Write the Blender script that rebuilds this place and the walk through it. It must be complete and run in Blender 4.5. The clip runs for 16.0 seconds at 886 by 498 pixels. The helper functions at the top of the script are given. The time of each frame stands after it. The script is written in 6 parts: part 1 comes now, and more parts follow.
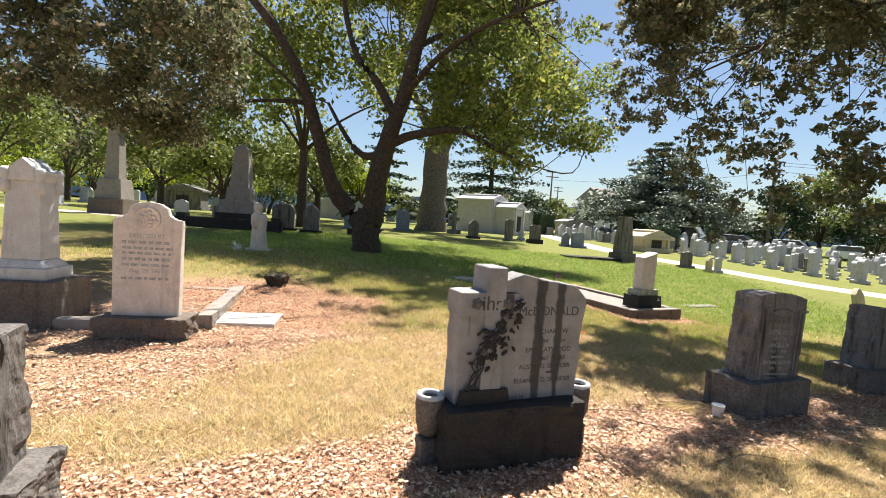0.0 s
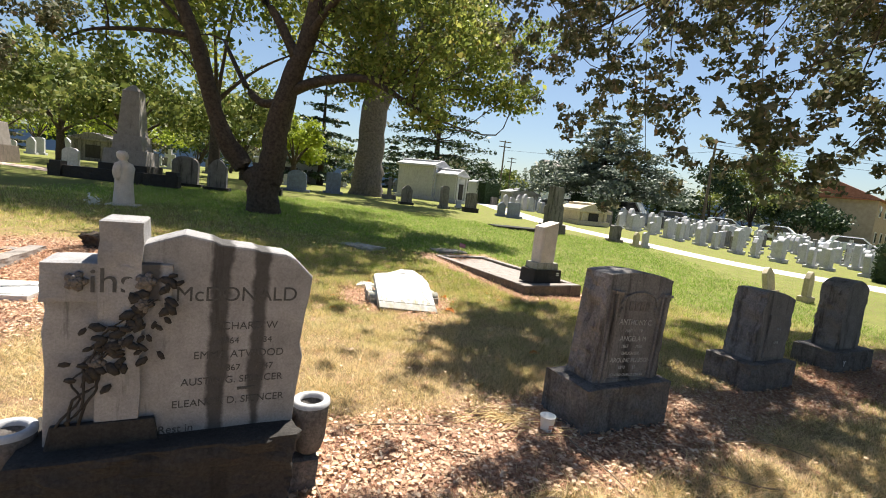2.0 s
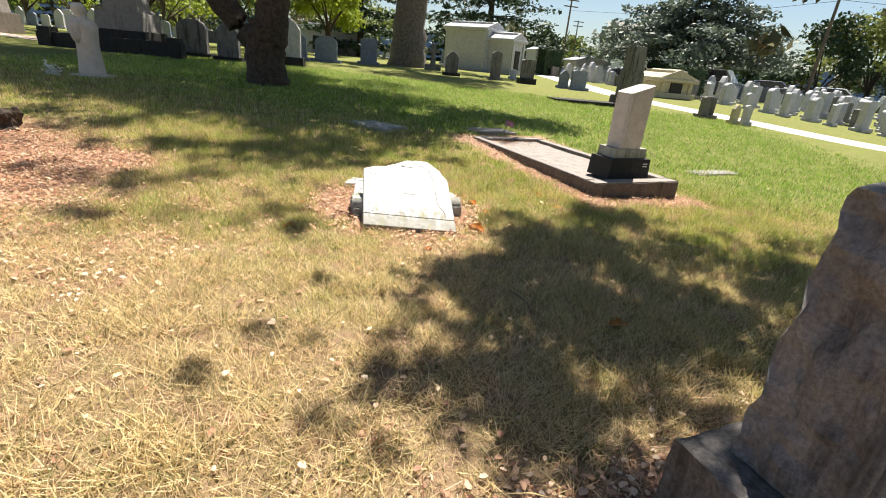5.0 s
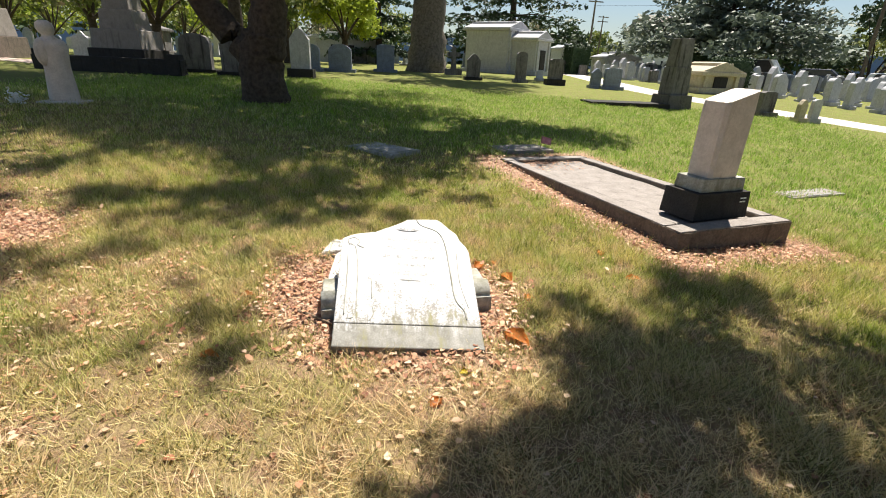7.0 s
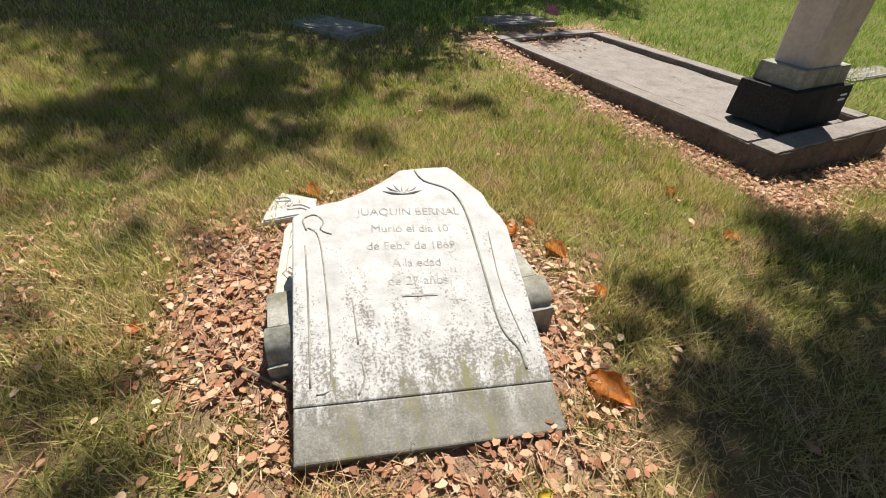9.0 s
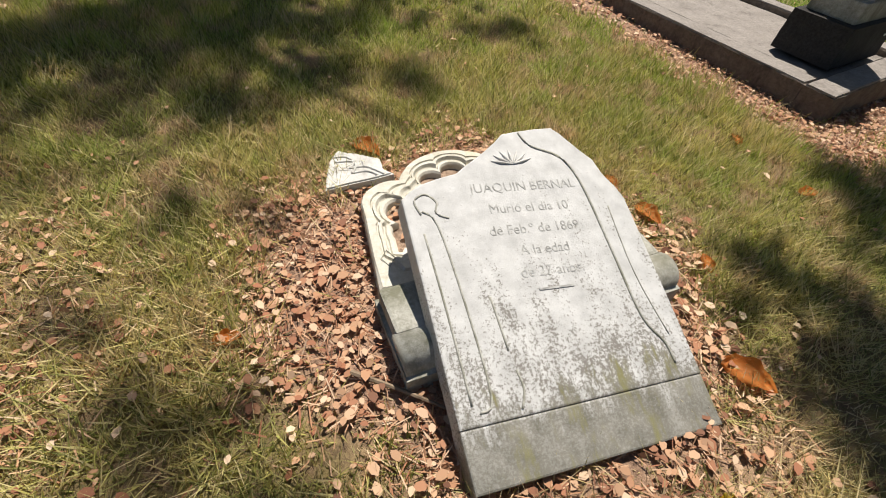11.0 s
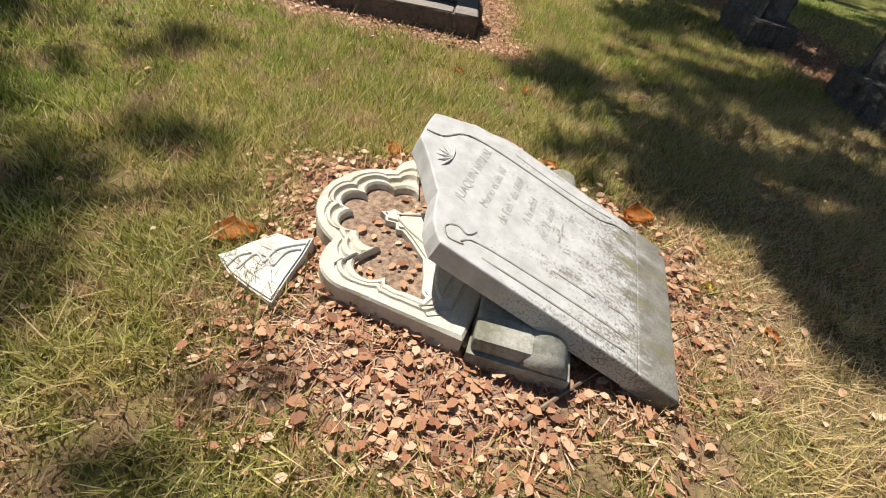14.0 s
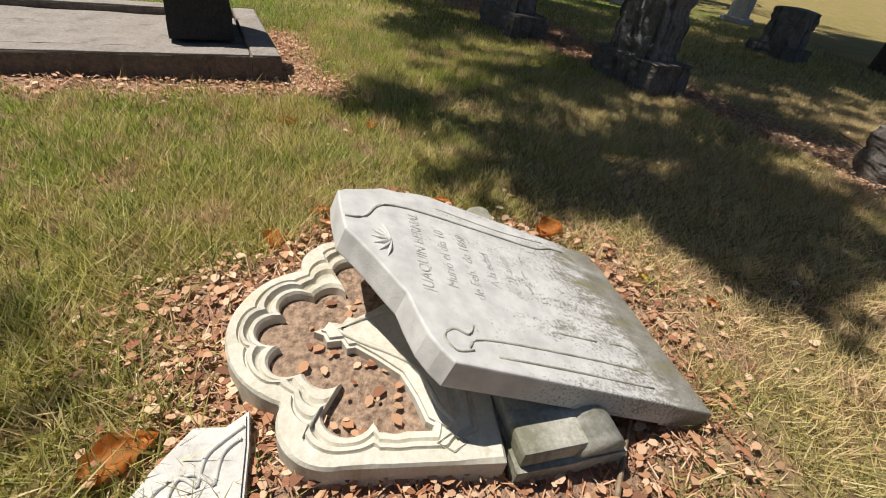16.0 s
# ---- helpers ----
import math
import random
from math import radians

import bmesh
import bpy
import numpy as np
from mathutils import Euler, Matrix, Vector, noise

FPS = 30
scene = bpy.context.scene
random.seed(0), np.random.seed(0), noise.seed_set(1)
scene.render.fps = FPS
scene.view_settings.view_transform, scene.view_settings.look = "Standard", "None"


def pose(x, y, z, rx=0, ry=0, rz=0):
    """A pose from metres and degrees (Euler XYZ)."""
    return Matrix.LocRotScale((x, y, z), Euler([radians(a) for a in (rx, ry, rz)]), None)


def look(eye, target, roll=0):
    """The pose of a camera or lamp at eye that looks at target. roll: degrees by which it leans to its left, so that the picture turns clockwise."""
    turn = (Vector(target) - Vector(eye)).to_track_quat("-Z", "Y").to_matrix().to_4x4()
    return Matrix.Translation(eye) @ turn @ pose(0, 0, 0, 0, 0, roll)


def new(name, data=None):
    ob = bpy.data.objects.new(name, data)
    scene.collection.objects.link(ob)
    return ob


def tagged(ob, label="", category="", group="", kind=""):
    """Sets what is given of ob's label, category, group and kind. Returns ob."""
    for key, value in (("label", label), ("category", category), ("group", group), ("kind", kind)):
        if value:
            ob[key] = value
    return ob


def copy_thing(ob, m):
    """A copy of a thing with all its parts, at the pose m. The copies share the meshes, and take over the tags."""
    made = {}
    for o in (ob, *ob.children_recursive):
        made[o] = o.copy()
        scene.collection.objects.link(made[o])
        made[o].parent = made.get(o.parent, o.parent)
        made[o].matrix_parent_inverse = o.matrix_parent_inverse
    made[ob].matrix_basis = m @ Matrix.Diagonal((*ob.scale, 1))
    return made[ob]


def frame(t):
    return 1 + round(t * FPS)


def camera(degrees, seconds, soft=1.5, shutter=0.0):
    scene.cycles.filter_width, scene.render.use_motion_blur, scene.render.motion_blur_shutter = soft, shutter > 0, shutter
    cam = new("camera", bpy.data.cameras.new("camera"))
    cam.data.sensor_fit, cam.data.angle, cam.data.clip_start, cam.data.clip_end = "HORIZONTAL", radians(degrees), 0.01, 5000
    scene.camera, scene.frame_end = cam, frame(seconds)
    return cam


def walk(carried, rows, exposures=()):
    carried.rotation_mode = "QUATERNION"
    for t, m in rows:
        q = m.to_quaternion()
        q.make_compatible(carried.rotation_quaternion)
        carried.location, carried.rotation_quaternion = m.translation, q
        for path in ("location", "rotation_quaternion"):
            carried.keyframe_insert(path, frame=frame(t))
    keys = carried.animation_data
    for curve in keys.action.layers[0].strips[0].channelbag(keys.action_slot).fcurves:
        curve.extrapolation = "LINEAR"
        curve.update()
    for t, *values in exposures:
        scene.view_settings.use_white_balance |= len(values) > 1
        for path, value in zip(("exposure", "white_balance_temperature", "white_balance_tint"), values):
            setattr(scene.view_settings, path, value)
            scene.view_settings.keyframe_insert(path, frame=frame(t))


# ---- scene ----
cam = camera(86.7, 16.0, soft=1.0)
PATH = [
    (0, (0.145, 0.025, 1.548), (0.007, 2.016, 1.427), 3.9),
    (0.5, (0.433, 0.292, 1.566), (0.056, 2.251, 1.423), 3.7),
    (1, (0.862, 0.527, 1.519), (0.519, 2.492, 1.368), 4.2),
    (1.5, (1.171, 0.838, 1.494), (0.987, 2.819, 1.295), 5.2),
    (2, (1.445, 1.232, 1.507), (1.502, 3.216, 1.269), 6.2),
    (2.5, (1.748, 1.579, 1.419), (1.938, 3.537, 1.059), 6.7),
    (3, (1.821, 1.959, 1.347), (1.958, 3.89, 0.846), 6.5),
    (3.5, (1.824, 2.365, 1.306), (1.931, 4.256, 0.663), 7.1),
    (4, (1.894, 2.756, 1.279), (1.94, 4.619, 0.553), 6.1),
    (4.5, (1.8, 3.122, 1.269), (1.726, 4.975, 0.52), 5.5),
    (4.7, (1.774, 3.241, 1.263), (1.678, 5.093, 0.516), 5.4),
    (6.8, (1.658, 4.836, 1.295), (1.443, 6.691, 0.58), 3.2),
    (7, (1.64, 4.971, 1.307), (1.411, 6.816, 0.569), 2.6),
    (7.5, (1.527, 5.3, 1.292), (1.332, 7.104, 0.45), 1.7),
    (8, (1.363, 5.621, 1.304), (1.27, 7.371, 0.34), 2.9),
    (8.2, (1.348, 5.725, 1.28), (1.275, 7.45, 0.27), 3.1),
    (10.3, (1.02, 6.516, 1.151), (1.062, 7.911, -0.281), 3.7),
    (10.5, (0.966, 6.518, 1.192), (1.047, 7.884, -0.267), 6.4),
    (11, (0.728, 6.409, 1.2), (0.932, 7.789, -0.233), 7.7),
    (11.5, (0.52, 6.393, 1.186), (0.862, 7.766, -0.228), 10.6),
    (12, (0.32, 6.55, 1.151), (0.814, 7.886, -0.252), 11.0),
    (12.5, (0.219, 6.615, 1.143), (1.012, 7.855, -0.211), 12.2),
    (13, (-0.032, 6.642, 1.159), (1.018, 7.703, -0.172), 13.2),
    (13.5, (-0.094, 6.875, 1.093), (1.129, 7.715, -0.248), 13.7),
    (14, (-0.066, 7.049, 1.108), (1.29, 7.675, -0.222), 12.5),
    (14.5, (-0.177, 7.137, 1.14), (1.314, 7.528, -0.135), 11.8),
    (15, (-0.228, 7.249, 1.127), (1.295, 7.428, -0.157), 10.1),
    (15.5, (-0.022, 7.396, 1.034), (1.495, 7.41, -0.27), 9.5),
    (15.7, (0.052, 7.468, 1.014), (1.576, 7.366, -0.277), 11.4),
    (16, (0.133, 7.512, 1.035), (1.753, 7.469, -0.137), 9.9),
]
walk(cam, [(t, look(eye, target, roll)) for t, eye, target, roll in PATH],
     exposures=[(0.0, 1.32), (4.0, 1.25), (7.0, 1.05), (8.2, 0.78), (10.3, 0.31), (12.5, 0.47), (15.0, 0.46), (16.0, 0.31)])

# ---- light ----
SUN_DIR = Vector((0.30 * 0.44, 0.95 * 0.44, 0.90)).normalized()
world = bpy.data.worlds.new("sky")
scene.world = world
world.use_nodes = True
sky = world.node_tree.nodes.new("ShaderNodeTexSky")
sky.sky_type, sky.sun_disc = "NISHITA", False
sky.sun_elevation, sky.sun_rotation = math.asin(SUN_DIR.z), math.atan2(SUN_DIR.x, SUN_DIR.y)
sky.air_density, sky.dust_density, sky.ozone_density = 1.1, 0.8, 3.0
world.node_tree.links.new(sky.outputs[0], world.node_tree.nodes["Background"].inputs[0])
world.node_tree.nodes["Background"].inputs[1].default_value = 0.05
sun = new("sun", bpy.data.lights.new("sun", "SUN"))
sun.data.energy, sun.data.angle, sun.data.color = 5.0, radians(0.55), (1.0, 0.93, 0.82)
sun.matrix_world = look(SUN_DIR * 60, (0, 0, 0))


# ---- materials ----
def ramp(nt, fac, stops):
    n = nt.nodes.new("ShaderNodeValToRGB")
    while len(n.color_ramp.elements) < len(stops):
        n.color_ramp.elements.new(0.5)
    for e, (p, c) in zip(n.color_ramp.elements, stops):
        e.position, e.color = p, (*c, 1) if len(c) == 3 else c
    nt.links.new(fac, n.inputs[0])
    return n.outputs[0]


def mixc(nt, fac, a, b, mode="MIX"):
    n = nt.nodes.new("ShaderNodeMix")
    n.data_type, n.blend_type = "RGBA", mode
    for sock, v in ((n.inputs[0], fac), (n.inputs[6], a), (n.inputs[7], b)):
        if isinstance(v, (int, float)):
            sock.default_value = v
        elif isinstance(v, tuple):
            sock.default_value = (*v, 1)
        else:
            nt.links.new(v, sock)
    return n.outputs[2]


def noise_tex(nt, scale, detail=6.0, vec=None, rough=0.6, stretch=None):
    if vec is None:
        vec = nt.nodes.new("ShaderNodeNewGeometry").outputs["Position"]
    if stretch:
        m = nt.nodes.new("ShaderNodeMapping")
        m.inputs["Scale"].default_value = stretch
        nt.links.new(vec, m.inputs[0])
        vec = m.outputs[0]
    n = nt.nodes.new("ShaderNodeTexNoise")
    n.inputs["Scale"].default_value, n.inputs["Detail"].default_value, n.inputs["Roughness"].default_value = scale, detail, rough
    nt.links.new(vec, n.inputs["Vector"])
    return n.outputs["Fac"]


def attr(nt, name):
    n = nt.nodes.new("ShaderNodeAttribute")
    n.attribute_name = name
    return n.outputs["Fac"]


def island(nt):
    return nt.nodes.new("ShaderNodeNewGeometry").outputs["Random Per Island"]


def base_mat(name, rough=0.8, spec=0.3):
    m = bpy.data.materials.new(name)
    m.use_nodes = True
    b = m.node_tree.nodes["Principled BSDF"]
    b.inputs["Roughness"].default_value = rough
    b.inputs["Specular IOR Level"].default_value = spec
    return m, m.node_tree, b


def bump(nt, b, fac, strength, dist):
    n = nt.nodes.new("ShaderNodeBump")
    n.inputs["Strength"].default_value, n.inputs["Distance"].default_value = strength, dist
    nt.links.new(fac, n.inputs["Height"])
    nt.links.new(n.outputs[0], b.inputs["Normal"])


def stone_mat(name, light, dark, stain, stain_amt=0.5, streak=0.5, speck=60.0, rough=0.85, bump_d=0.004, lichen=None, band=None):
    """Weathered stone: two-scale grain, rain streaks that run down, blotches."""
    m, nt, b = base_mat(name, rough)
    fine = noise_tex(nt, speck, 8, rough=0.75)
    mid = noise_tex(nt, 7.0, 6)
    col = ramp(nt, fine, [(0.3, dark), (0.62, light)])
    col = mixc(nt, ramp(nt, mid, [(0.35, (0, 0, 0)), (0.7, (1, 1, 1))]), col, mixc(nt, 0.35, col, stain))
    st = noise_tex(nt, 9.0, 7, stretch=(1, 1, 0.11), rough=0.7)
    col = mixc(nt, ramp(nt, st, [(0.62 - 0.22 * streak, (0, 0, 0)), (0.74 - 0.12 * streak, (stain_amt,) * 3)]), col, stain)
    if lichen:
        lc = noise_tex(nt, 3.2, 9, rough=0.75)
        col = mixc(nt, ramp(nt, lc, [(0.55, (0, 0, 0)), (0.68, (0.7, 0.7, 0.7))]), col, lichen)
    if band:
        # two dark rain stains that run down from the head of the stone, and a vine-like one beside the cross
        oc = nt.nodes.new("ShaderNodeTexCoord").outputs["Object"]
        sep = nt.nodes.new("ShaderNodeSeparateXYZ")
        wob = noise_tex(nt, 5.0, 5, oc)
        nt.links.new(oc, sep.inputs[0])
        for u, w, amt in band:
            d = nt.nodes.new("ShaderNodeMath")
            d.operation, d.inputs[1].default_value = "SUBTRACT", u
            nt.links.new(sep.outputs[0], d.inputs[0])
            a = nt.nodes.new("ShaderNodeMath")
            a.operation = "ABSOLUTE"
            nt.links.new(d.outputs[0], a.inputs[0])
            e = nt.nodes.new("ShaderNodeMath")
            e.operation, e.inputs[1].default_value = "MULTIPLY_ADD", 0.09
            nt.links.new(wob, e.inputs[0])
            nt.links.new(a.outputs[0], e.inputs[2])
            f = ramp(nt, e.outputs[0], [(0.035 + w, (amt,) * 3), (0.05 + w, (0, 0, 0))])
            col = mixc(nt, f, col, stain)
    nt.links.new(col, b.inputs["Base Color"])
    h = nt.nodes.new("ShaderNodeMath")
    h.operation = "ADD"
    nt.links.new(fine, h.inputs[0])
    nt.links.new(mid, h.inputs[1])
    bump(nt, b, h.outputs[0], 0.6, bump_d)
    return m


def plain_mat(name, a, c, scale=20.0, rough=0.7, bump_d=0.0, metal=0.0, spec=0.3):
    m, nt, b = base_mat(name, rough, spec)
    f = noise_tex(nt, scale, 6)
    nt.links.new(ramp(nt, f, [(0.3, a), (0.7, c)]), b.inputs["Base Color"])
    b.inputs["Metallic"].default_value = metal
    if bump_d:
        bump(nt, b, f, 0.6, bump_d)
    return m


def leaf_mat(name, stops, trans=0.35, rough=0.55, dark=(0.03, 0.05, 0.01)):
    m, nt, b = base_mat(name, rough, 0.3)
    col = ramp(nt, island(nt), stops)
    big = noise_tex(nt, 0.8, 3)
    col = mixc(nt, ramp(nt, big, [(0.4, (0, 0, 0)), (0.75, (0.5, 0.5, 0.5))]), col, dark)
    nt.links.new(col, b.inputs["Base Color"])
    t = nt.nodes.new("ShaderNodeBsdfTranslucent")
    nt.links.new(col, t.inputs[0])
    mx = nt.nodes.new("ShaderNodeMixShader")
    mx.inputs[0].default_value = trans
    nt.links.new(b.outputs[0], mx.inputs[1])
    nt.links.new(t.outputs[0], mx.inputs[2])
    nt.links.new(mx.outputs[0], nt.nodes["Material Output"].inputs[0])
    return m


STRAW, OLIVE, GREEN, MULCH = (0.60, 0.475, 0.26), (0.52, 0.465, 0.14), (0.265, 0.335, 0.05), (0.41, 0.265, 0.19)


def lawn_colour(nt, blades):
    n1, n2 = noise_tex(nt, 2.2, 7, rough=0.7), noise_tex(nt, 38.0, 6, rough=0.75)
    dry, mul, lush = attr(nt, "dry"), attr(nt, "mulch"), attr(nt, "lush")
    g = mixc(nt, ramp(nt, n1, [(0.35, (0, 0, 0)), (0.65, (1, 1, 1))]), GREEN, OLIVE)
    g = mixc(nt, lush, g, ramp(nt, n1, [(0.3, (0.13, 0.27, 0.02)), (0.7, (0.27, 0.42, 0.045))]))
    col = mixc(nt, dry, g, STRAW)
    col = mixc(nt, ramp(nt, n1, [(0.50, (0, 0, 0)), (0.66, (0.5, 0.5, 0.5))]), col, mixc(nt, 0.5, STRAW, col))
    n3, n4 = noise_tex(nt, 6.5, 5, rough=0.65), noise_tex(nt, 4.1, 4, rough=0.6)
    col = mixc(nt, ramp(nt, n4, [(0.52, (0, 0, 0)), (0.66, (0.7, 0.7, 0.7))]), col, mixc(nt, dry, (0.29, 0.41, 0.055), STRAW))
    col = mixc(nt, ramp(nt, n3, [(0.38, (0.8, 0.8, 0.8)), (0.49, (0, 0, 0))]), col, mixc(nt, dry, (0.52, 0.35, 0.23), (0.58, 0.41, 0.27)))
    col = mixc(nt, lush, col, mixc(nt, 0.75, col, g))
    if blades:
        r = island(nt)
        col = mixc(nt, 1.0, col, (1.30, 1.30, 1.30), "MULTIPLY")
        col = mixc(nt, ramp(nt, r, [(0.0, (0.75, 0.75, 0.75)), (0.4, (0, 0, 0))]), col, (0.86, 0.715, 0.47))
        return mixc(nt, ramp(nt, r, [(0.55, (0, 0, 0)), (0.95, (0.85, 0.85, 0.85))]), col, (0.085, 0.12, 0.025))
    # shade in the gaps between blades is put into a darker ground colour
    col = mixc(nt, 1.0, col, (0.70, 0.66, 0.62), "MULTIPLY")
    soil = ramp(nt, n2, [(0.32, tuple(c * 0.35 for c in MULCH)), (0.5, MULCH), (0.68, tuple(min(1, c * 1.55) for c in MULCH))])
    col = mixc(nt, ramp(nt, n2, [(0.38, (0.8, 0.8, 0.8)), (0.62, (0.1, 0.1, 0.1))]), col, tuple(c * 0.5 for c in MULCH))
    return mixc(nt, mul, col, soil)


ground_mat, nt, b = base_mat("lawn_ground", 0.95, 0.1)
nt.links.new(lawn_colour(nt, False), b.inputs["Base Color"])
bump(nt, b, noise_tex(nt, 45.0, 6, rough=0.75), 0.9, 0.025)
blade_mat, nt, b = base_mat("grass_blades", 0.6, 0.2)
c_ = lawn_colour(nt, True)
nt.links.new(c_, b.inputs["Base Color"])
tr = nt.nodes.new("ShaderNodeBsdfTranslucent")
nt.links.new(c_, tr.inputs[0])
mx = nt.nodes.new("ShaderNodeMixShader")
mx.inputs[0].default_value = 0.4
nt.links.new(b.outputs[0], mx.inputs[1])
nt.links.new(tr.outputs[0], mx.inputs[2])
nt.links.new(mx.outputs[0], nt.nodes["Material Output"].inputs[0])

granite = stone_mat("grey_granite", (0.27, 0.255, 0.25), (0.11, 0.103, 0.10), (0.025, 0.022, 0.02), 0.92, 0.6, 70)
granite_streaked = stone_mat("streaked_granite", (0.36, 0.355, 0.365), (0.24, 0.235, 0.24), (0.03, 0.028, 0.027), 0.85, 0.12, 110,
                             band=((0.135, 0.04, 0.82), (0.285, 0.03, 0.82)))
granite_dark = stone_mat("dark_granite", (0.055, 0.05, 0.047), (0.018, 0.017, 0.016), (0.013, 0.012, 0.011), 0.7, 0.4, 70, bump_d=0.008)
granite_rough = stone_mat("rough_granite", (0.22, 0.20, 0.19), (0.065, 0.06, 0.056), (0.03, 0.026, 0.023), 0.85, 0.4, 55, bump_d=0.012)
marble = stone_mat("white_marble", (0.68, 0.67, 0.65), (0.50, 0.49, 0.475), (0.30, 0.29, 0.26), 0.55, 0.35, 55, 0.6, 0.003)
def slab_mat():
    """White marble whose lower half is spotted and whose foot is grey-green."""
    m, nt, b = base_mat("spotted_marble", 0.6)
    oc = nt.nodes.new("ShaderNodeTexCoord").outputs["Object"]
    sep = nt.nodes.new("ShaderNodeSeparateXYZ")
    nt.links.new(oc, sep.inputs[0])
    fine, mid, big = noise_tex(nt, 130, 7, oc, 0.75), noise_tex(nt, 14, 6, oc), noise_tex(nt, 5.0, 5, oc, 0.7, (2.2, 0.7, 1))

    def calc(op, a, c):
        n = nt.nodes.new("ShaderNodeMath")
        n.operation = op
        for sock, v in zip(n.inputs, (a, c)):
            if isinstance(v, (int, float)):
                sock.default_value = v
            else:
                nt.links.new(v, sock)
        return n.outputs[0]
    col = ramp(nt, mid, [(0.3, (0.43, 0.43, 0.43)), (0.65, (0.60, 0.60, 0.60))])
    # spots: many near the foot, few at the head
    dens = calc("SUBTRACT", 0.93, calc("MULTIPLY", sep.outputs[1], 0.27))
    spot = calc("ADD", calc("MULTIPLY", fine, 0.9), calc("MULTIPLY", big, 0.55))
    col = mixc(nt, ramp(nt, calc("SUBTRACT", spot, calc("SUBTRACT", 1.585, dens)), [(0.0, (0, 0, 0)), (0.05, (0.85, 0.85, 0.85))]), col, (0.16, 0.145, 0.125))
    low = calc("ADD", calc("SUBTRACT", 0.19, sep.outputs[1]), calc("MULTIPLY", calc("SUBTRACT", big, 0.5), 0.5))
    grime = ramp(nt, mid, [(0.35, (0.13, 0.125, 0.10)), (0.65, (0.25, 0.24, 0.21))])
    col = mixc(nt, ramp(nt, low, [(0.0, (0, 0, 0)), (0.07, (0.8, 0.8, 0.8))]), col, grime)
    moss = calc("MULTIPLY", ramp(nt, low, [(0.0, (0, 0, 0)), (0.06, (1, 1, 1))]), ramp(nt, big, [(0.52, (0, 0, 0)), (0.64, (0.8, 0.8, 0.8))]))
    col = mixc(nt, moss, col, (0.20, 0.19, 0.07))
    nt.links.new(col, b.inputs["Base Color"])
    bump(nt, b, spot, 0.5, 0.003)
    return m


marble_slab = slab_mat()
marble_dirty = stone_mat("lichened_marble", (0.68, 0.66, 0.60), (0.52, 0.49, 0.41), (0.32, 0.28, 0.18), 0.6, 0.3, 60, 0.7, 0.004, lichen=(0.58, 0.48, 0.26))
marble_grey = stone_mat("grimy_marble", (0.50, 0.49, 0.45), (0.26, 0.255, 0.22), (0.13, 0.13, 0.08), 0.8, 0.7, 50, 0.8, 0.005, lichen=(0.20, 0.19, 0.14))
marble_pink = stone_mat("warm_marble", (0.78, 0.70, 0.64), (0.60, 0.53, 0.48), (0.30, 0.25, 0.21), 0.5, 0.3, 40, 0.75, 0.003)
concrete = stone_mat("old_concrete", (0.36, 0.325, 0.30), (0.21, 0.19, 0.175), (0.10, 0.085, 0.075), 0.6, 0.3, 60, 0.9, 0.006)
concrete_dark = stone_mat("dark_concrete", (0.22, 0.18, 0.15), (0.095, 0.08, 0.068), (0.05, 0.042, 0.036), 0.7, 0.4, 40, 0.95, 0.012)
far_stone = stone_mat("pale_stone", (0.56, 0.56, 0.58), (0.36, 0.365, 0.39), (0.2, 0.2, 0.2), 0.5, 0.3, 20, 0.8, 0.003)
far_blue = stone_mat("blue_granite", (0.26, 0.30, 0.38), (0.14, 0.16, 0.21), (0.05, 0.05, 0.06), 0.5, 0.3, 40, 0.6, 0.003)
tan_stone = stone_mat("tan_stone", (0.62, 0.54, 0.40), (0.42, 0.36, 0.26), (0.2, 0.17, 0.12), 0.5, 0.3, 30, 0.85, 0.004)
engraved = plain_mat("engraved_letters", (0.05, 0.05, 0.05), (0.10, 0.10, 0.10), 60, 0.9)
engraved_soft = plain_mat("worn_letters", (0.20, 0.20, 0.19), (0.55, 0.55, 0.54), 45, 0.9)
bark = plain_mat("dark_bark", (0.035, 0.026, 0.02), (0.11, 0.085, 0.065), 14, 0.95, 0.03)
bark_grey = plain_mat("grey_bark", (0.09, 0.075, 0.062), (0.22, 0.19, 0.165), 9, 0.95, 0.04)
leaf_oak = leaf_mat("oak_leaves", [(0, (0.07, 0.085, 0.04)), (0.5, (0.14, 0.155, 0.075)), (0.85, (0.24, 0.23, 0.14)), (1, (0.34, 0.25, 0.16))], 0.42, dark=(0.06, 0.07, 0.035))
leaf_main = leaf_mat("bright_oak_leaves", [(0, (0.11, 0.15, 0.035)), (0.5, (0.23, 0.28, 0.06)), (0.85, (0.40, 0.42, 0.10)), (1, (0.24, 0.19, 0.06))], 0.5)
leaf_lime = leaf_mat("lime_leaves", [(0, (0.22, 0.30, 0.03)), (1, (0.45, 0.50, 0.06))], 0.4, dark=(0.12, 0.17, 0.02))
leaf_dark = leaf_mat("dark_conifer", [(0, (0.02, 0.04, 0.018)), (1, (0.06, 0.10, 0.045))], 0.1)
leaf_cedar = leaf_mat("grey_cedar", [(0, (0.09, 0.12, 0.09)), (1, (0.19, 0.23, 0.18))], 0.2, dark=(0.08, 0.105, 0.08))
leaf_mid = leaf_mat("olive_leaves", [(0, (0.09, 0.13, 0.03)), (0.6, (0.20, 0.24, 0.06)), (1, (0.34, 0.34, 0.10))], 0.35)
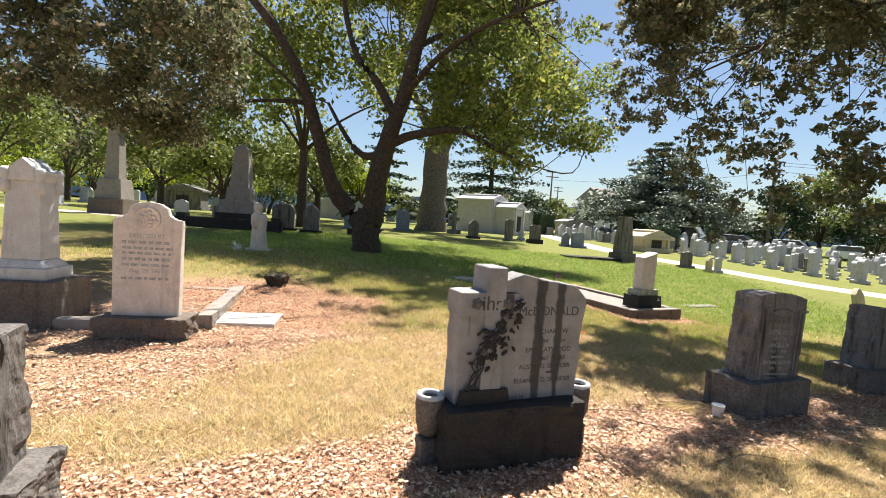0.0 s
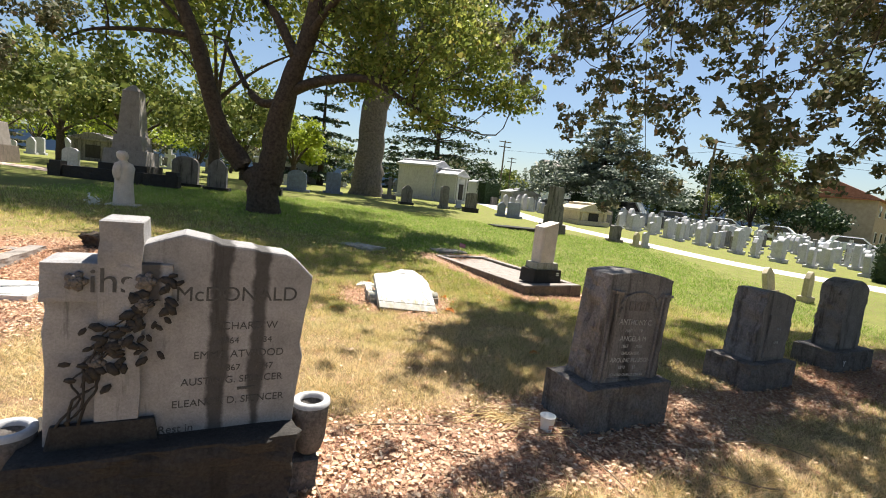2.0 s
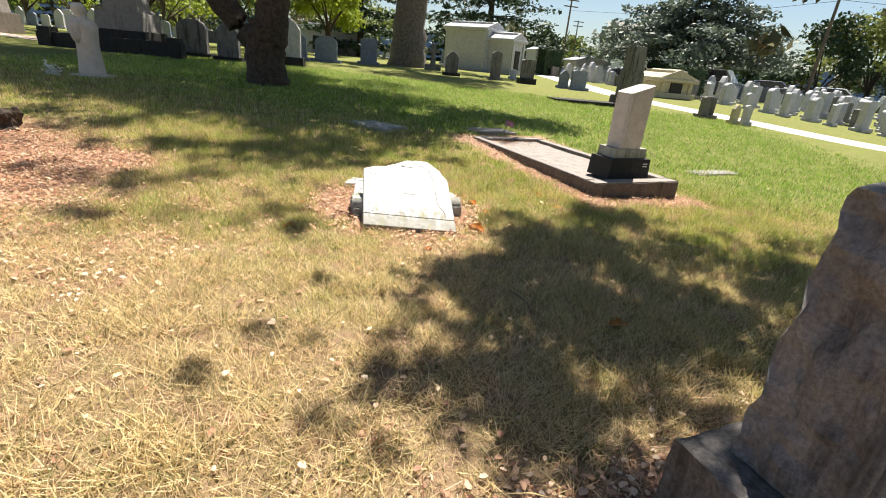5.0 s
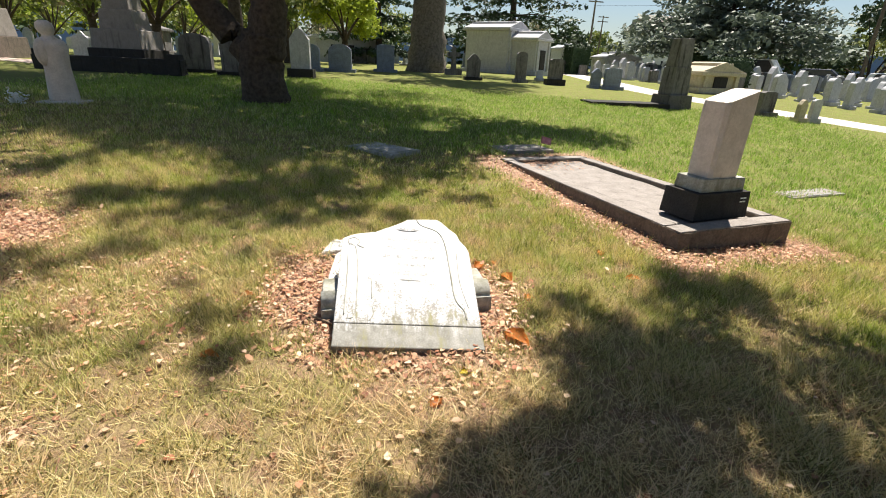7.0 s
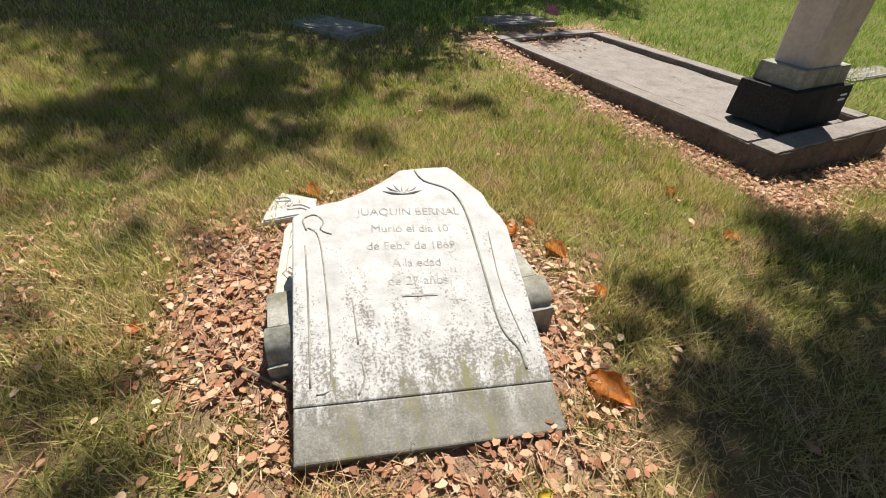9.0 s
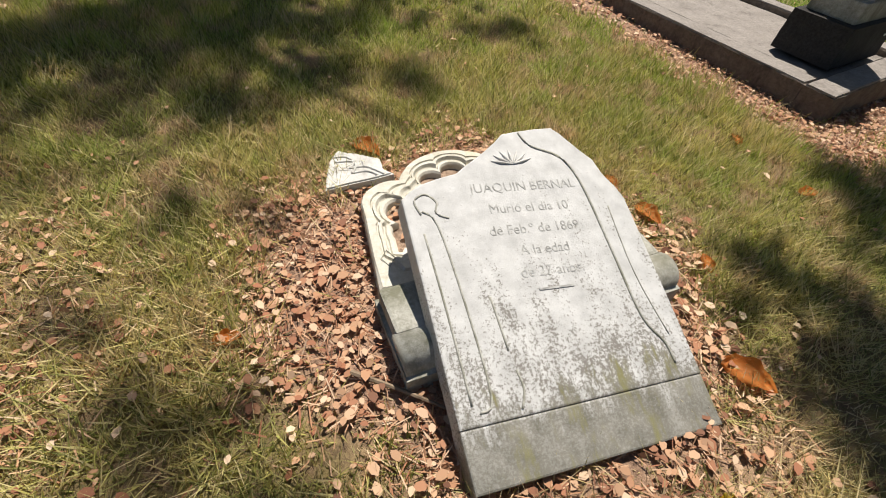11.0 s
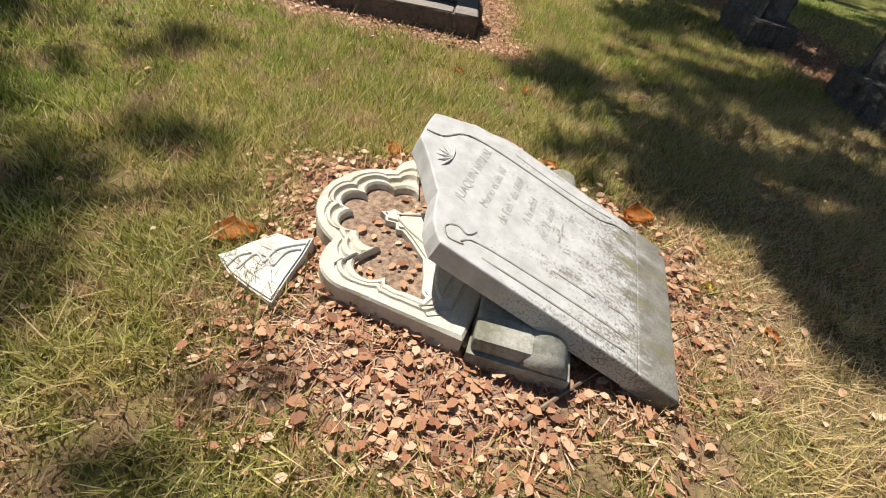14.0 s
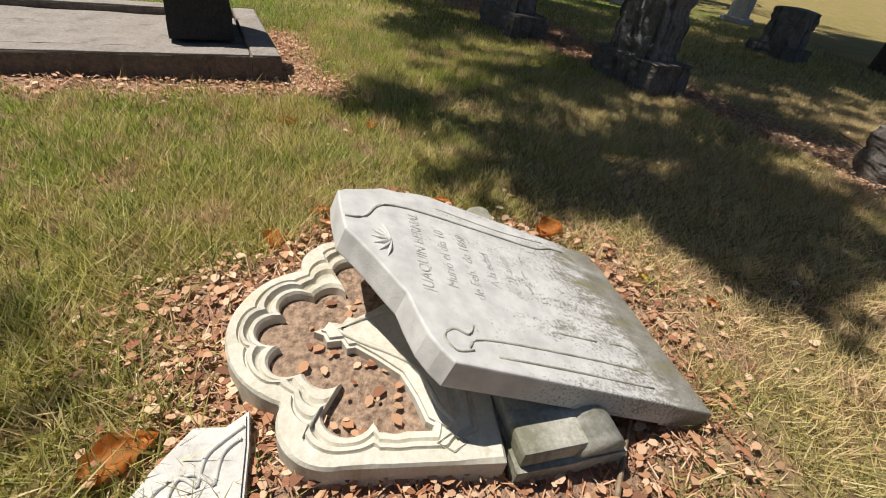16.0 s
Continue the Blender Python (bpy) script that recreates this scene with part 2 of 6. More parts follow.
litter_mat = leaf_mat("dry_leaves", [(0, (0.17, 0.075, 0.045)), (0.2, (0.36, 0.15, 0.08)), (0.45, (0.52, 0.29, 0.165)), (0.78, (0.64, 0.42, 0.27)), (1, (0.78, 0.60, 0.43))], 0.12, 0.7, dark=(0.27, 0.145, 0.09))
bleached_mat = leaf_mat("bleached_leaves", [(0, (0.20, 0.10, 0.065)), (0.2, (0.40, 0.20, 0.12)), (0.45, (0.62, 0.41, 0.27)), (0.78, (0.74, 0.56, 0.40)), (1, (0.84, 0.70, 0.54))], 0.12, 0.7, dark=(0.36, 0.22, 0.15))
orange_leaf = leaf_mat("orange_dry_leaf", [(0, (0.72, 0.30, 0.07)), (1, (0.88, 0.46, 0.15))], 0.45, 0.55, dark=(0.55, 0.20, 0.06))
soil_mat = plain_mat("leaf_mould", (0.11, 0.07, 0.05), (0.46, 0.33, 0.24), 60, 0.95, 0.02)
yellow_leaf = plain_mat("yellow_leaf", (0.75, 0.55, 0.03), (0.85, 0.68, 0.08), 30, 0.6)
twig_mat = plain_mat("dry_twig", (0.14, 0.10, 0.07), (0.30, 0.23, 0.16), 30, 0.9)
straw_mat = plain_mat("dry_straw", (0.50, 0.36, 0.16), (0.70, 0.55, 0.30), 30, 0.8)
path_mat = plain_mat("pale_asphalt_path", (0.50, 0.46, 0.42), (0.64, 0.60, 0.56), 6, 0.95, 0.004)
path_red = plain_mat("reddish_gravel_path", (0.46, 0.34, 0.28), (0.60, 0.47, 0.40), 6, 0.95, 0.004)
white_paint = plain_mat("white_plaster", (0.70, 0.69, 0.66), (0.82, 0.81, 0.78), 3, 0.8)
tan_wall = plain_mat("tan_stucco", (0.40, 0.31, 0.23), (0.52, 0.42, 0.32), 3, 0.9)
roof_mat = plain_mat("red_roof_tiles", (0.30, 0.12, 0.08), (0.45, 0.20, 0.14), 5, 0.9, 0.02)
window_mat = plain_mat("window_glass", (0.03, 0.035, 0.04), (0.05, 0.055, 0.06), 2, 0.1, spec=0.6)
plastic_white = plain_mat("white_plastic", (0.80, 0.79, 0.76), (0.88, 0.87, 0.85), 20, 0.45)
print_mat = plain_mat("faded_orange_print", (0.75, 0.35, 0.22), (0.8, 0.45, 0.3), 40, 0.6)
car_white = plain_mat("white_car_paint", (0.75, 0.76, 0.78), (0.80, 0.81, 0.83), 2, 0.25, spec=0.5)
car_dark = plain_mat("dark_car_paint", (0.06, 0.07, 0.10), (0.08, 0.09, 0.12), 2, 0.25, spec=0.5)
tyre_mat = plain_mat("tyre_rubber", (0.02, 0.02, 0.02), (0.035, 0.035, 0.035), 20, 0.9)
wood_pole = plain_mat("pole_wood", (0.10, 0.075, 0.055), (0.20, 0.16, 0.12), 8, 0.95, 0.01)
wire_mat = plain_mat("wire", (0.03, 0.03, 0.03), (0.05, 0.05, 0.05), 8, 0.7)
petal_mat = plain_mat("white_petals", (0.78, 0.78, 0.75), (0.88, 0.88, 0.85), 60, 0.7)
flower_yellow = plain_mat("yellow_petals", (0.75, 0.70, 0.08), (0.85, 0.80, 0.15), 60, 0.7)
flag_mat = plain_mat("faded_flag_cloth", (0.30, 0.14, 0.22), (0.45, 0.30, 0.38), 40, 0.8)
# distance haze is put into the hills' pale blue base colour
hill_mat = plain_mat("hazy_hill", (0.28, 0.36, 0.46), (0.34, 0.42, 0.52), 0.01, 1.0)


# ---- mesh helpers ----
def ground_z(x, y):
    """The lawn: flat by the walk, rising gently to the north-west and falling a little to the east."""
    s = 0.055 * (y - 7) - 0.05 * x
    s = np.where(s < 2.5, 0.06 * np.log1p(np.exp(np.minimum(s, 2.5) / 0.06)), s)
    d = 0.3 * np.log1p(np.exp(np.minimum((x - 3.1) / 0.3, 40)))
    f = np.exp(-(np.maximum(y - 9, 0) / 4) ** 2)
    return 1.1 * (1 - np.exp(-s / 1.1)) - f * 0.2 * (1 - np.exp(-d * 0.07 / 0.2))


def gz(x, y):
    return float(ground_z(np.float64(x), np.float64(y)))


def mesh_of(bm, name, mat, smooth=False):
    me = bpy.data.meshes.new(name)
    bmesh.ops.recalc_face_normals(bm, faces=bm.faces)
    bm.to_mesh(me)
    bm.free()
    me.materials.append(mat)
    if smooth:
        me.shade_smooth()
    return me


def part(name, bm, material, parent, label="", m=None, smooth=False):
    ob = new(name, mesh_of(bm, name, material, smooth))
    ob.parent = parent
    if m is not None:
        ob.matrix_basis = m
    return tagged(ob, label)


def thing(name, m, label, category, group="", kind=""):
    ob = new(name)
    ob.empty_display_size = 0.1
    ob.matrix_basis = m
    return tagged(ob, label, category, group, kind)


def standing(name, x, y, yaw, label, category, group="", sink=0.02, tilt=(0, 0)):
    return thing(name, pose(x, y, gz(x, y) - sink, tilt[0], tilt[1], yaw), label, category, group)


def block(w, d, h, bevel=0.01, taper=1.0, z=0.0, x=0.0, y=0.0, bm=None, tapery=None):
    """A bevelled block whose base is centred at (x, y, z)."""
    out = bm or bmesh.new()
    b = bmesh.new()
    bmesh.ops.create_cube(b, size=1)
    for v in b.verts:
        k = taper if v.co.z > 0 else 1
        ky = (tapery or taper) if v.co.z > 0 else 1
        v.co = Vector((v.co.x * w * k, v.co.y * d * ky, (v.co.z + 0.5) * h))
    if bevel:
        bmesh.ops.bevel(b, geom=b.edges, offset=bevel, segments=2, profile=0.6, affect="EDGES")
    bmesh.ops.translate(b, verts=b.verts, vec=(x, y, z))
    me = bpy.data.meshes.new("tmp")
    b.to_mesh(me)
    b.free()
    out.from_mesh(me)
    bpy.data.meshes.remove(me)
    return out


def hewn(w, d, h, amp=0.02, cell=0.05, seed=0, z=0.0, taper=1.0, flat_front=False, top_amp=0.0):
    """A rock-faced block: fine grid, its faces pushed in and out by noise, the top nearly flat."""
    bm = bmesh.new()
    bmesh.ops.create_cube(bm, size=1)
    bmesh.ops.subdivide_edges(bm, edges=bm.edges, cuts=max(3, int(max(w, d, h) / cell)), use_grid_fill=True)
    for v in bm.verts:
        c = v.co.copy()
        k = 1 - (1 - taper) * (c.z + 0.5)
        p = Vector((c.x * w * k, c.y * d * k, (c.z + 0.5) * h))
        q = p * 9 + Vector((seed * 7.3, seed * 3.1, 0))
        n = noise.fractal(q, 0.9, 2.2, 4) * amp
        edge = 0.35 if abs(c.z) > 0.49 else 1.0
        if abs(abs(c.x) - 0.5) < 1e-4:
            p.x += n * edge
        if abs(abs(c.y) - 0.5) < 1e-4 and not (flat_front and c.y < 0):
            p.y += n * edge
        if c.z > 0.499:
            p.z += noise.fractal(q * 0.6, 0.9, 2.2, 3) * top_amp - (0.006 if max(abs(c.x), abs(c.y)) > 0.499 else 0)
        p.z += z
        v.co = p
    return bm


def tablet(outline, depth, bevel=0.008, y0=None):
    """An upright slab: a closed outline in x and z, given a depth in y, with eased edges."""
    bm = bmesh.new()
    y0 = -depth / 2 if y0 is None else y0
    f = bm.faces.new([bm.verts.new((x, y0, z)) for x, z in outline])
    r = bmesh.ops.extrude_face_region(bm, geom=[f])
    bmesh.ops.translate(bm, verts=[v for v in r["geom"] if isinstance(v, bmesh.types.BMVert)], vec=(0, depth, 0))
    if bevel:
        es = [e for e in bm.edges if abs(e.verts[0].co.y - e.verts[1].co.y) < 1e-6]
        bmesh.ops.bevel(bm, geom=es, offset=bevel, segments=2, profile=0.5, affect="EDGES")
    return bm


def lathe(profile, seg=20, bm=None, at=(0, 0, 0)):
    bm = bm or bmesh.new()
    rings = []
    for r, z in profile:
        rings.append([bm.verts.new((at[0] + r * math.cos(2 * math.pi * i / seg), at[1] + r * math.sin(2 * math.pi * i / seg), at[2] + z)) for i in range(seg)])
    for a, b_ in zip(rings, rings[1:]):
        for i in range(seg):
            bm.faces.new((a[i], a[(i + 1) % seg], b_[(i + 1) % seg], b_[i]))
    bm.faces.new(rings[0])
    bm.faces.new(rings[-1])
    return bm


def tube(points, radii, seg=8, bm=None, rough=0.0, seed=0):
    """A tapered limb through the points."""
    bm = bm or bmesh.new()
    rings = []
    pts = [Vector(p) for p in points]
    for i, p in enumerate(pts):
        t = (pts[min(i + 1, len(pts) - 1)] - pts[max(i - 1, 0)]).normalized()
        a = t.orthogonal().normalized() if abs(t.z) < 0.95 else Vector((1, 0, 0))
        a = (a - t * a.dot(t)).normalized()
        c = t.cross(a)
        ring = []
        for k in range(seg):
            an = 2 * math.pi * k / seg
            r = radii[i] * (1 + rough * noise.noise(Vector((k * 1.3 + seed, i * 0.7, seed * 2.1))))
            ring.append(bm.verts.new(p + a * (math.cos(an) * r) + c * (math.sin(an) * r)))
        rings.append(ring)
    for a, b_ in zip(rings, rings[1:]):
        for i in range(seg):
            bm.faces.new((a[i], a[(i + 1) % seg], b_[(i + 1) % seg], b_[i]))
    bm.faces.new(rings[0])
    bm.faces.new(rings[-1])
    return bm


def smooth_line(pts, n=4):
    """More points along a bent line (Catmull-Rom)."""
    p = [Vector(q) for q in pts]
    out = []
    for i in range(len(p) - 1):
        a, b_, c, d = p[max(i - 1, 0)], p[i], p[i + 1], p[min(i + 2, len(p) - 1)]
        for k in range(n):
            t = k / n
            out.append(0.5 * (2 * b_ + (c - a) * t + (2 * a - 5 * b_ + 4 * c - d) * t * t + (3 * b_ - a - 3 * c + d) * t ** 3))
    return out + [p[-1]]


def limb(pts, r0, r1, bm, seg=8, seed=0):
    line = smooth_line(pts)
    n = len(line) - 1
    return tube(line, [r0 + (r1 - r0) * (i / n) ** 0.8 for i in range(n + 1)], seg, bm, 0.25, seed)


def ring_mesh(outer, inner, profile):
    """A frame between two outlines; profile gives (share from outer to inner, height)."""
    bm = bmesh.new()
    rows = [[bm.verts.new(o.lerp(i, s) + Vector((0, 0, z))) for o, i in zip(outer, inner)] for s, z in profile]
    n = len(outer)
    for a, b_ in zip(rows, rows[1:]):
        for k in range(n):
            bm.faces.new((a[k], a[(k + 1) % n], b_[(k + 1) % n], b_[k]))
    return bm


def shards(centres, size, rng, shape="leaf", flat=0.0, curl=0.25):
    """Verts and faces of many small leaves, one at each centre."""
    n = len(centres)
    c = np.asarray(centres)
    ax = rng.normal(size=(n, 3))
    ax[:, 2] *= 1 - flat
    ax /= np.linalg.norm(ax, axis=1)[:, None]
    up = rng.normal(size=(n, 3))
    up[:, :2] *= 1 - flat
    up[:, 2] += flat * 2
    side = np.cross(ax, up)
    side /= np.linalg.norm(side, axis=1)[:, None]
    nor = np.cross(side, ax)
    s = (size * rng.uniform(0.5, 1.0, n) * rng.uniform(0.8, 1.8, n))[:, None]
    w = 0.55 if shape == "leaf" else 0.66
    if shape == "oval":
        ring = []
        for a, q, up_ in ((-0.5, 0, 0), (-0.22, 0.42, 1), (0.2, 0.46, 1), (0.5, 0.05, 0), (0.2, -0.46, 1), (-0.22, -0.42, 1)):
            ring.append(c + ax * s * a + side * s * w * q + nor * s * curl * 0.3 * up_)
        v = np.stack(ring, 1).reshape(-1, 3)
        return v, np.arange(n * 6).reshape(-1, 6)
    mid = c + nor * s * curl * 0.4
    v = np.stack([c - ax * s * 0.5, mid + side * s * w * 0.5, c + ax * s * 0.5, mid - side * s * w * 0.5], 1).reshape(-1, 3)
    i = np.arange(n) * 4
    return v, np.stack([i, i + 1, i + 2, i + 3], 1)


def quads(name, v, f, mat):
    me = bpy.data.meshes.new(name)
    me.vertices.add(len(v))
    me.vertices.foreach_set("co", np.asarray(v, dtype=np.float32).ravel())
    k = f.shape[1]
    me.loops.add(f.size)
    me.loops.foreach_set("vertex_index", f.ravel().astype(np.int32))
    me.polygons.add(len(f))
    me.polygons.foreach_set("loop_start", (np.arange(len(f)) * k).astype(np.int32))
    me.update(calc_edges=True)
    me.materials.append(mat)
    return me


def clumps(spots, per, rng, squash=0.7):
    """Leaf places gathered round clump centres (x, y, z, radius)."""
    out = []
    for x, y, z, r in spots:
        k = max(8, int(per * r * r))
        d = rng.normal(size=(k, 3))
        d *= (r * rng.uniform(0.05, 1, k) ** 0.4 * rng.choice([0.8, 1.0, 1.0, 1.25], k) / np.linalg.norm(d, axis=1))[:, None]
        d[:, 2] *= squash
        out.append(d + (x, y, z))
    return np.concatenate(out)


def letters(text, size, parent, mat, m, label="", depth=0.0012, align="CENTER", squeeze=1.0):
    cu = bpy.data.curves.new("inscription", "FONT")
    cu.body, cu.size, cu.align_x, cu.extrude = text, size, align, depth
    cu.space_character = squeeze
    tmp = bpy.data.objects.new("inscription", cu)
    scene.collection.objects.link(tmp)
    me = bpy.data.meshes.new_from_object(tmp.evaluated_get(bpy.context.evaluated_depsgraph_get()))
    bpy.data.objects.remove(tmp)
    bpy.data.curves.remove(cu)
    me.materials.clear()
    me.materials.append(mat)
    ob = new("inscription", me)
    ob.parent, ob.matrix_basis = parent, m
    return tagged(ob, label)


def ripple(x, y, f, seed):
    """Smooth value noise, 0 to 1, over arrays."""
    x, y = x * f + seed * 17.3, y * f + seed * 9.1
    xi, yi = np.floor(x), np.floor(y)
    u, w = x - xi, y - yi
    u, w = u * u * (3 - 2 * u), w * w * (3 - 2 * w)
    h = lambda a, c: np.modf(np.abs(np.sin(a * 127.1 + c * 311.7 + seed) * 43758.5453))[0]
    return (h(xi, yi) * (1 - u) + h(xi + 1, yi) * u) * (1 - w) + (h(xi, yi + 1) * (1 - u) + h(xi + 1, yi + 1) * u) * w


def smooth(a, b_, v):
    t = np.clip((v - a) / (b_ - a), 0, 1)
    return t * t * (3 - 2 * t)


def lawn_masks(x, y):
    """How dry the grass is and how bare the soil, from the plan."""
    n = ripple(x, y, 0.9, 1) + 0.5 * ripple(x, y, 2.3, 2) + 0.3 * ripple(x, y, 6.0, 3)
    n = n / 1.8 - 0.5
    dry = 1 - smooth(5.2, 8.3, y + 0.05 * x + n * 3.4)
    dry = np.maximum(dry, 0.32 * (1 - smooth(0.8, 2.6, np.hypot(x - 0.6, (y - 7.0)))))
    dry = np.where(x < -1.5, np.minimum(dry + 0.15 * (y < 9), 1), dry)
    dry = dry * (1 - 0.7 * smooth(4.6, 7.5, x)) * (1 - 0.9 * smooth(8, 12, x))
    t = (x + 0.45) * 0.891 + (y - 2.55) * 0.454
    off = -(x + 0.45) * 0.454 + (y - 2.55) * 0.891
    row = 1 - smooth(0.34, 0.72, np.abs(off - 0.16) + n * 0.8)
    slab = 1 - smooth(0.5, 0.9, np.hypot((x - 1.0) * 0.95, y - 7.35) + n * 0.7)
    a, c = (x - 3.02) * 0.874 + (y - 8.58) * 0.486, -(x - 3.02) * 0.486 + (y - 8.58) * 0.874
    kerb = 1 - smooth(0.12, 0.42, np.maximum(np.maximum(-a, a - 1.26), np.maximum(-c, c - 3.0)) + n * 0.5)
    plot = 1 - smooth(0.2, 0.9, np.hypot((x + 3.0) * 0.8, (y - 6.2) * 0.6) - 0.9 + n)
    bare = 0.5 * (1 - smooth(0.35, 1.2, np.hypot((x + 1.2) * 0.55, y - 6.5) + n * 1.4))
    lush = smooth(9.6, 12.8, y + 0.35 * np.clip(x, -3, 6) + n * 2.0 + 8 * smooth(8, 13, x)) * (1 - dry)
    return dry, np.clip(np.maximum.reduce([row, slab, kerb, plot, bare]), 0, 1), lush


# ---- ground ----
u = np.linspace(-1, 1, 261)
gx, gy = np.meshgrid(1.0 + 1.1 * np.sinh(7.0 * u), 6.0 + 1.1 * np.sinh(7.0 * u))
near = np.exp(-((gx - 1) ** 2 + (gy - 6) ** 2) / 200)
gzz = ground_z(gx, gy) + (ripple(gx, gy, 3.0, 5) - 0.5) * 0.02 * near
idx = np.arange(gx.size).reshape(gx.shape)
faces = np.stack([idx[:-1, :-1], idx[:-1, 1:], idx[1:, 1:], idx[1:, :-1]], -1).reshape(-1, 4)
me = quads("ground", np.stack([gx, gy, gzz], -1).reshape(-1, 3), faces, ground_mat)
me.shade_smooth()
for nm, val in zip(("dry", "mulch", "lush"), lawn_masks(gx.ravel(), gy.ravel())):
    a_ = me.attributes.new(nm, "FLOAT", "POINT")
    a_.data.foreach_set("value", val.astype(np.float32))
tagged(new("ground", me), "sloping cemetery lawn with dry and green grass", "lawn", kind="structure")


def strip(name, line, width, mat, label, lift=0.015):
    """A path that lies on the ground along a line."""
    pts = smooth_line([(x, y, 0) for x, y in line], 10)
    v, f = [], []
    for i, p in enumerate(pts):
        t = (pts[min(i + 1, len(pts) - 1)] - pts[max(i - 1, 0)]).normalized()
        n_ = Vector((-t.y, t.x, 0))
        for k in range(5):
            q = p + n_ * width * (k / 4 - 0.5)
            v.append((q.x, q.y, gz(q.x, q.y) + lift + (0.0 if 0 < k < 4 else -0.03)))
    for i in range(len(pts) - 1):
        for k in range(4):
            a = i * 5 + k
            f.append((a, a + 1, a + 6, a + 5))
    return tagged(new(name, quads(name, np.array(v), np.array(f), mat)), label, "path", kind="structure")


strip("road", [(24, 7), (17.5, 13.0), (12.0, 19.6), (9.8, 22.3), (8.0, 25.0), (6.9, 30.0), (6.4, 38.0), (6.0, 46.0)], 1.9, path_mat, "pale paved cemetery path curving between lawns", 0.03)
strip("pavement", [(-40, 17.5), (-28, 18.6), (-21.8, 19.6), (-15, 19.6), (-11.0, 18.6)], 1.6, path_red, "reddish gravel path beside the lawn", 0.02)


# ---- gravestones beside the walk ----
def on_face(x, z, y):
    return pose(x, y - 0.001, z, 90, 0, 0)


def family_stone():
    root = standing("headstone", 0.42, 3.15, 25, "grey granite headstone with carved rose cross on a dark base", "headstone", "row of headstones")
    part("base", hewn(0.99, 0.40, 0.42, 0.032, 0.045, 3, top_amp=0.004), granite_dark, root, "dark weathered granite base")
    outline = [(-0.43, 0), (0.45, 0), (0.455, 0.12), (0.475, 0.3), (0.46, 0.36), (0.475, 0.5), (0.49, 0.585), (0.495, 0.66), (0.42, 0.735), (0.38, 0.755), (0.28, 0.765), (0.25, 0.775),
               (0.13, 0.785), (0.10, 0.80), (0.0, 0.82), (-0.06, 0.80), (-0.13, 0.775), (-0.14, 0.775), (-0.16, 0.775), (-0.43, 0.56), (-0.425, 0.52), (-0.435, 0.44), (-0.425, 0.30), (-0.43, 0.1)]
    body = tablet(outline, 0.18, 0.01)
    stone = part("stone", body, granite_streaked, root, "pale granite face with black rain stains", pose(0.03, 0.02, 0.41) @ Matrix.Scale(1.03, 4))
    front = -0.09
    part("cross_shaft", hewn(0.14, 0.22, 0.86, 0.006, 0.04, 5, taper=0.96), granite_streaked, stone, "", pose(-0.20, -0.005, 0.0))
    part("cross_arm", hewn(0.40, 0.21, 0.145, 0.006, 0.04, 6), granite_streaked, stone, "", pose(-0.235, -0.004, 0.56))
    part("cross_foot", block(0.36, 0.03, 0.10, 0.008, 0.9), granite_dark, stone, "dark carved plinth of the cross", pose(-0.24, front - 0.022, 0.0))
    vine = bmesh.new()
    rng = random.Random(4)

    def along(t):
        return -0.33 + 0.06 * t + 0.25 * t * t, 0.06 + 0.62 * t - 0.06 * t * t
    for k in range(6):
        t0, pts = rng.uniform(0, 0.35), []
        for q in range(6):
            x, z = along(min(1, t0 + q * 0.12))
            pts.append((x + rng.uniform(-0.03, 0.03) - 0.02 * (k % 3), front - 0.028 - 0.008 * rng.random(), z + rng.uniform(-0.015, 0.015)))
        line = smooth_line(pts, 3)
        tube(line, [0.006 - 0.004 * i / len(line) for i in range(len(line))], 5, vine)
    for k in range(60):
        t = min(1, max(0.25, rng.gauss(0.66, 0.2)))
        x, z = along(t)
        w = 0.036 * math.sin(math.pi * min(0.95, t)) + 0.02
        m = pose(x + rng.gauss(0, w), front - 0.026 - 0.012 * rng.random(), z + rng.gauss(0, w * 0.8), rng.uniform(-20, 20), rng.uniform(0, 180), rng.uniform(-20, 20))
        bmesh.ops.create_icosphere(vine, subdivisions=1, radius=rng.uniform(0.014, 0.027), matrix=m @ Matrix.Diagonal((1.3, 0.4, 0.7, 1)))
    part("carved_vine", vine, granite_dark, stone, "dark carved rose stems and leaves climbing the cross", smooth=True)
    for cx, cz in ((-0.33, 0.635), (-0.12, 0.635), (-0.13, 0.55), (-0.21, 0.40), (-0.27, 0.33)):
        vine = bmesh.new()
        for ring in range(3):
            for q in range(5):
                a = q * 1.2566 + ring * 0.6
                bmesh.ops.create_icosphere(vine, subdivisions=1, radius=0.016 - 0.003 * ring, matrix=pose(cx + (0.024 - 0.010 * ring) * math.cos(a), front - 0.026 - 0.006 * ring, cz + (0.024 - 0.010 * ring) * math.sin(a)) @ Matrix.Diagonal((1, 0.6, 1, 1)))
        part("carved_rose", vine, granite_rough, stone, "grey carved rose", smooth=True)
    letters("ihs", 0.13, stone, engraved, on_face(-0.225, 0.595, front - 0.022))
    letters("McDONALD", 0.084, stone, engraved, on_face(0.205, 0.555, front))
    for text, x, z, s in (("RICHARD W", 0.235, 0.435, 0.045), ("1864     1934", 0.24, 0.375, 0.038), ("EMMA ATWOOD", 0.22, 0.315, 0.045), ("1867     1947", 0.25, 0.258, 0.038),
                          ("AUSTIN G. SPENCER", 0.20, 0.205, 0.043), ("ELEANOR D. SPENCER", 0.19, 0.115, 0.043), ("Rest in", -0.005, 0.012, 0.045)):
        letters(text, s, stone, engraved, on_face(x, z, front))
    bars = bmesh.new()
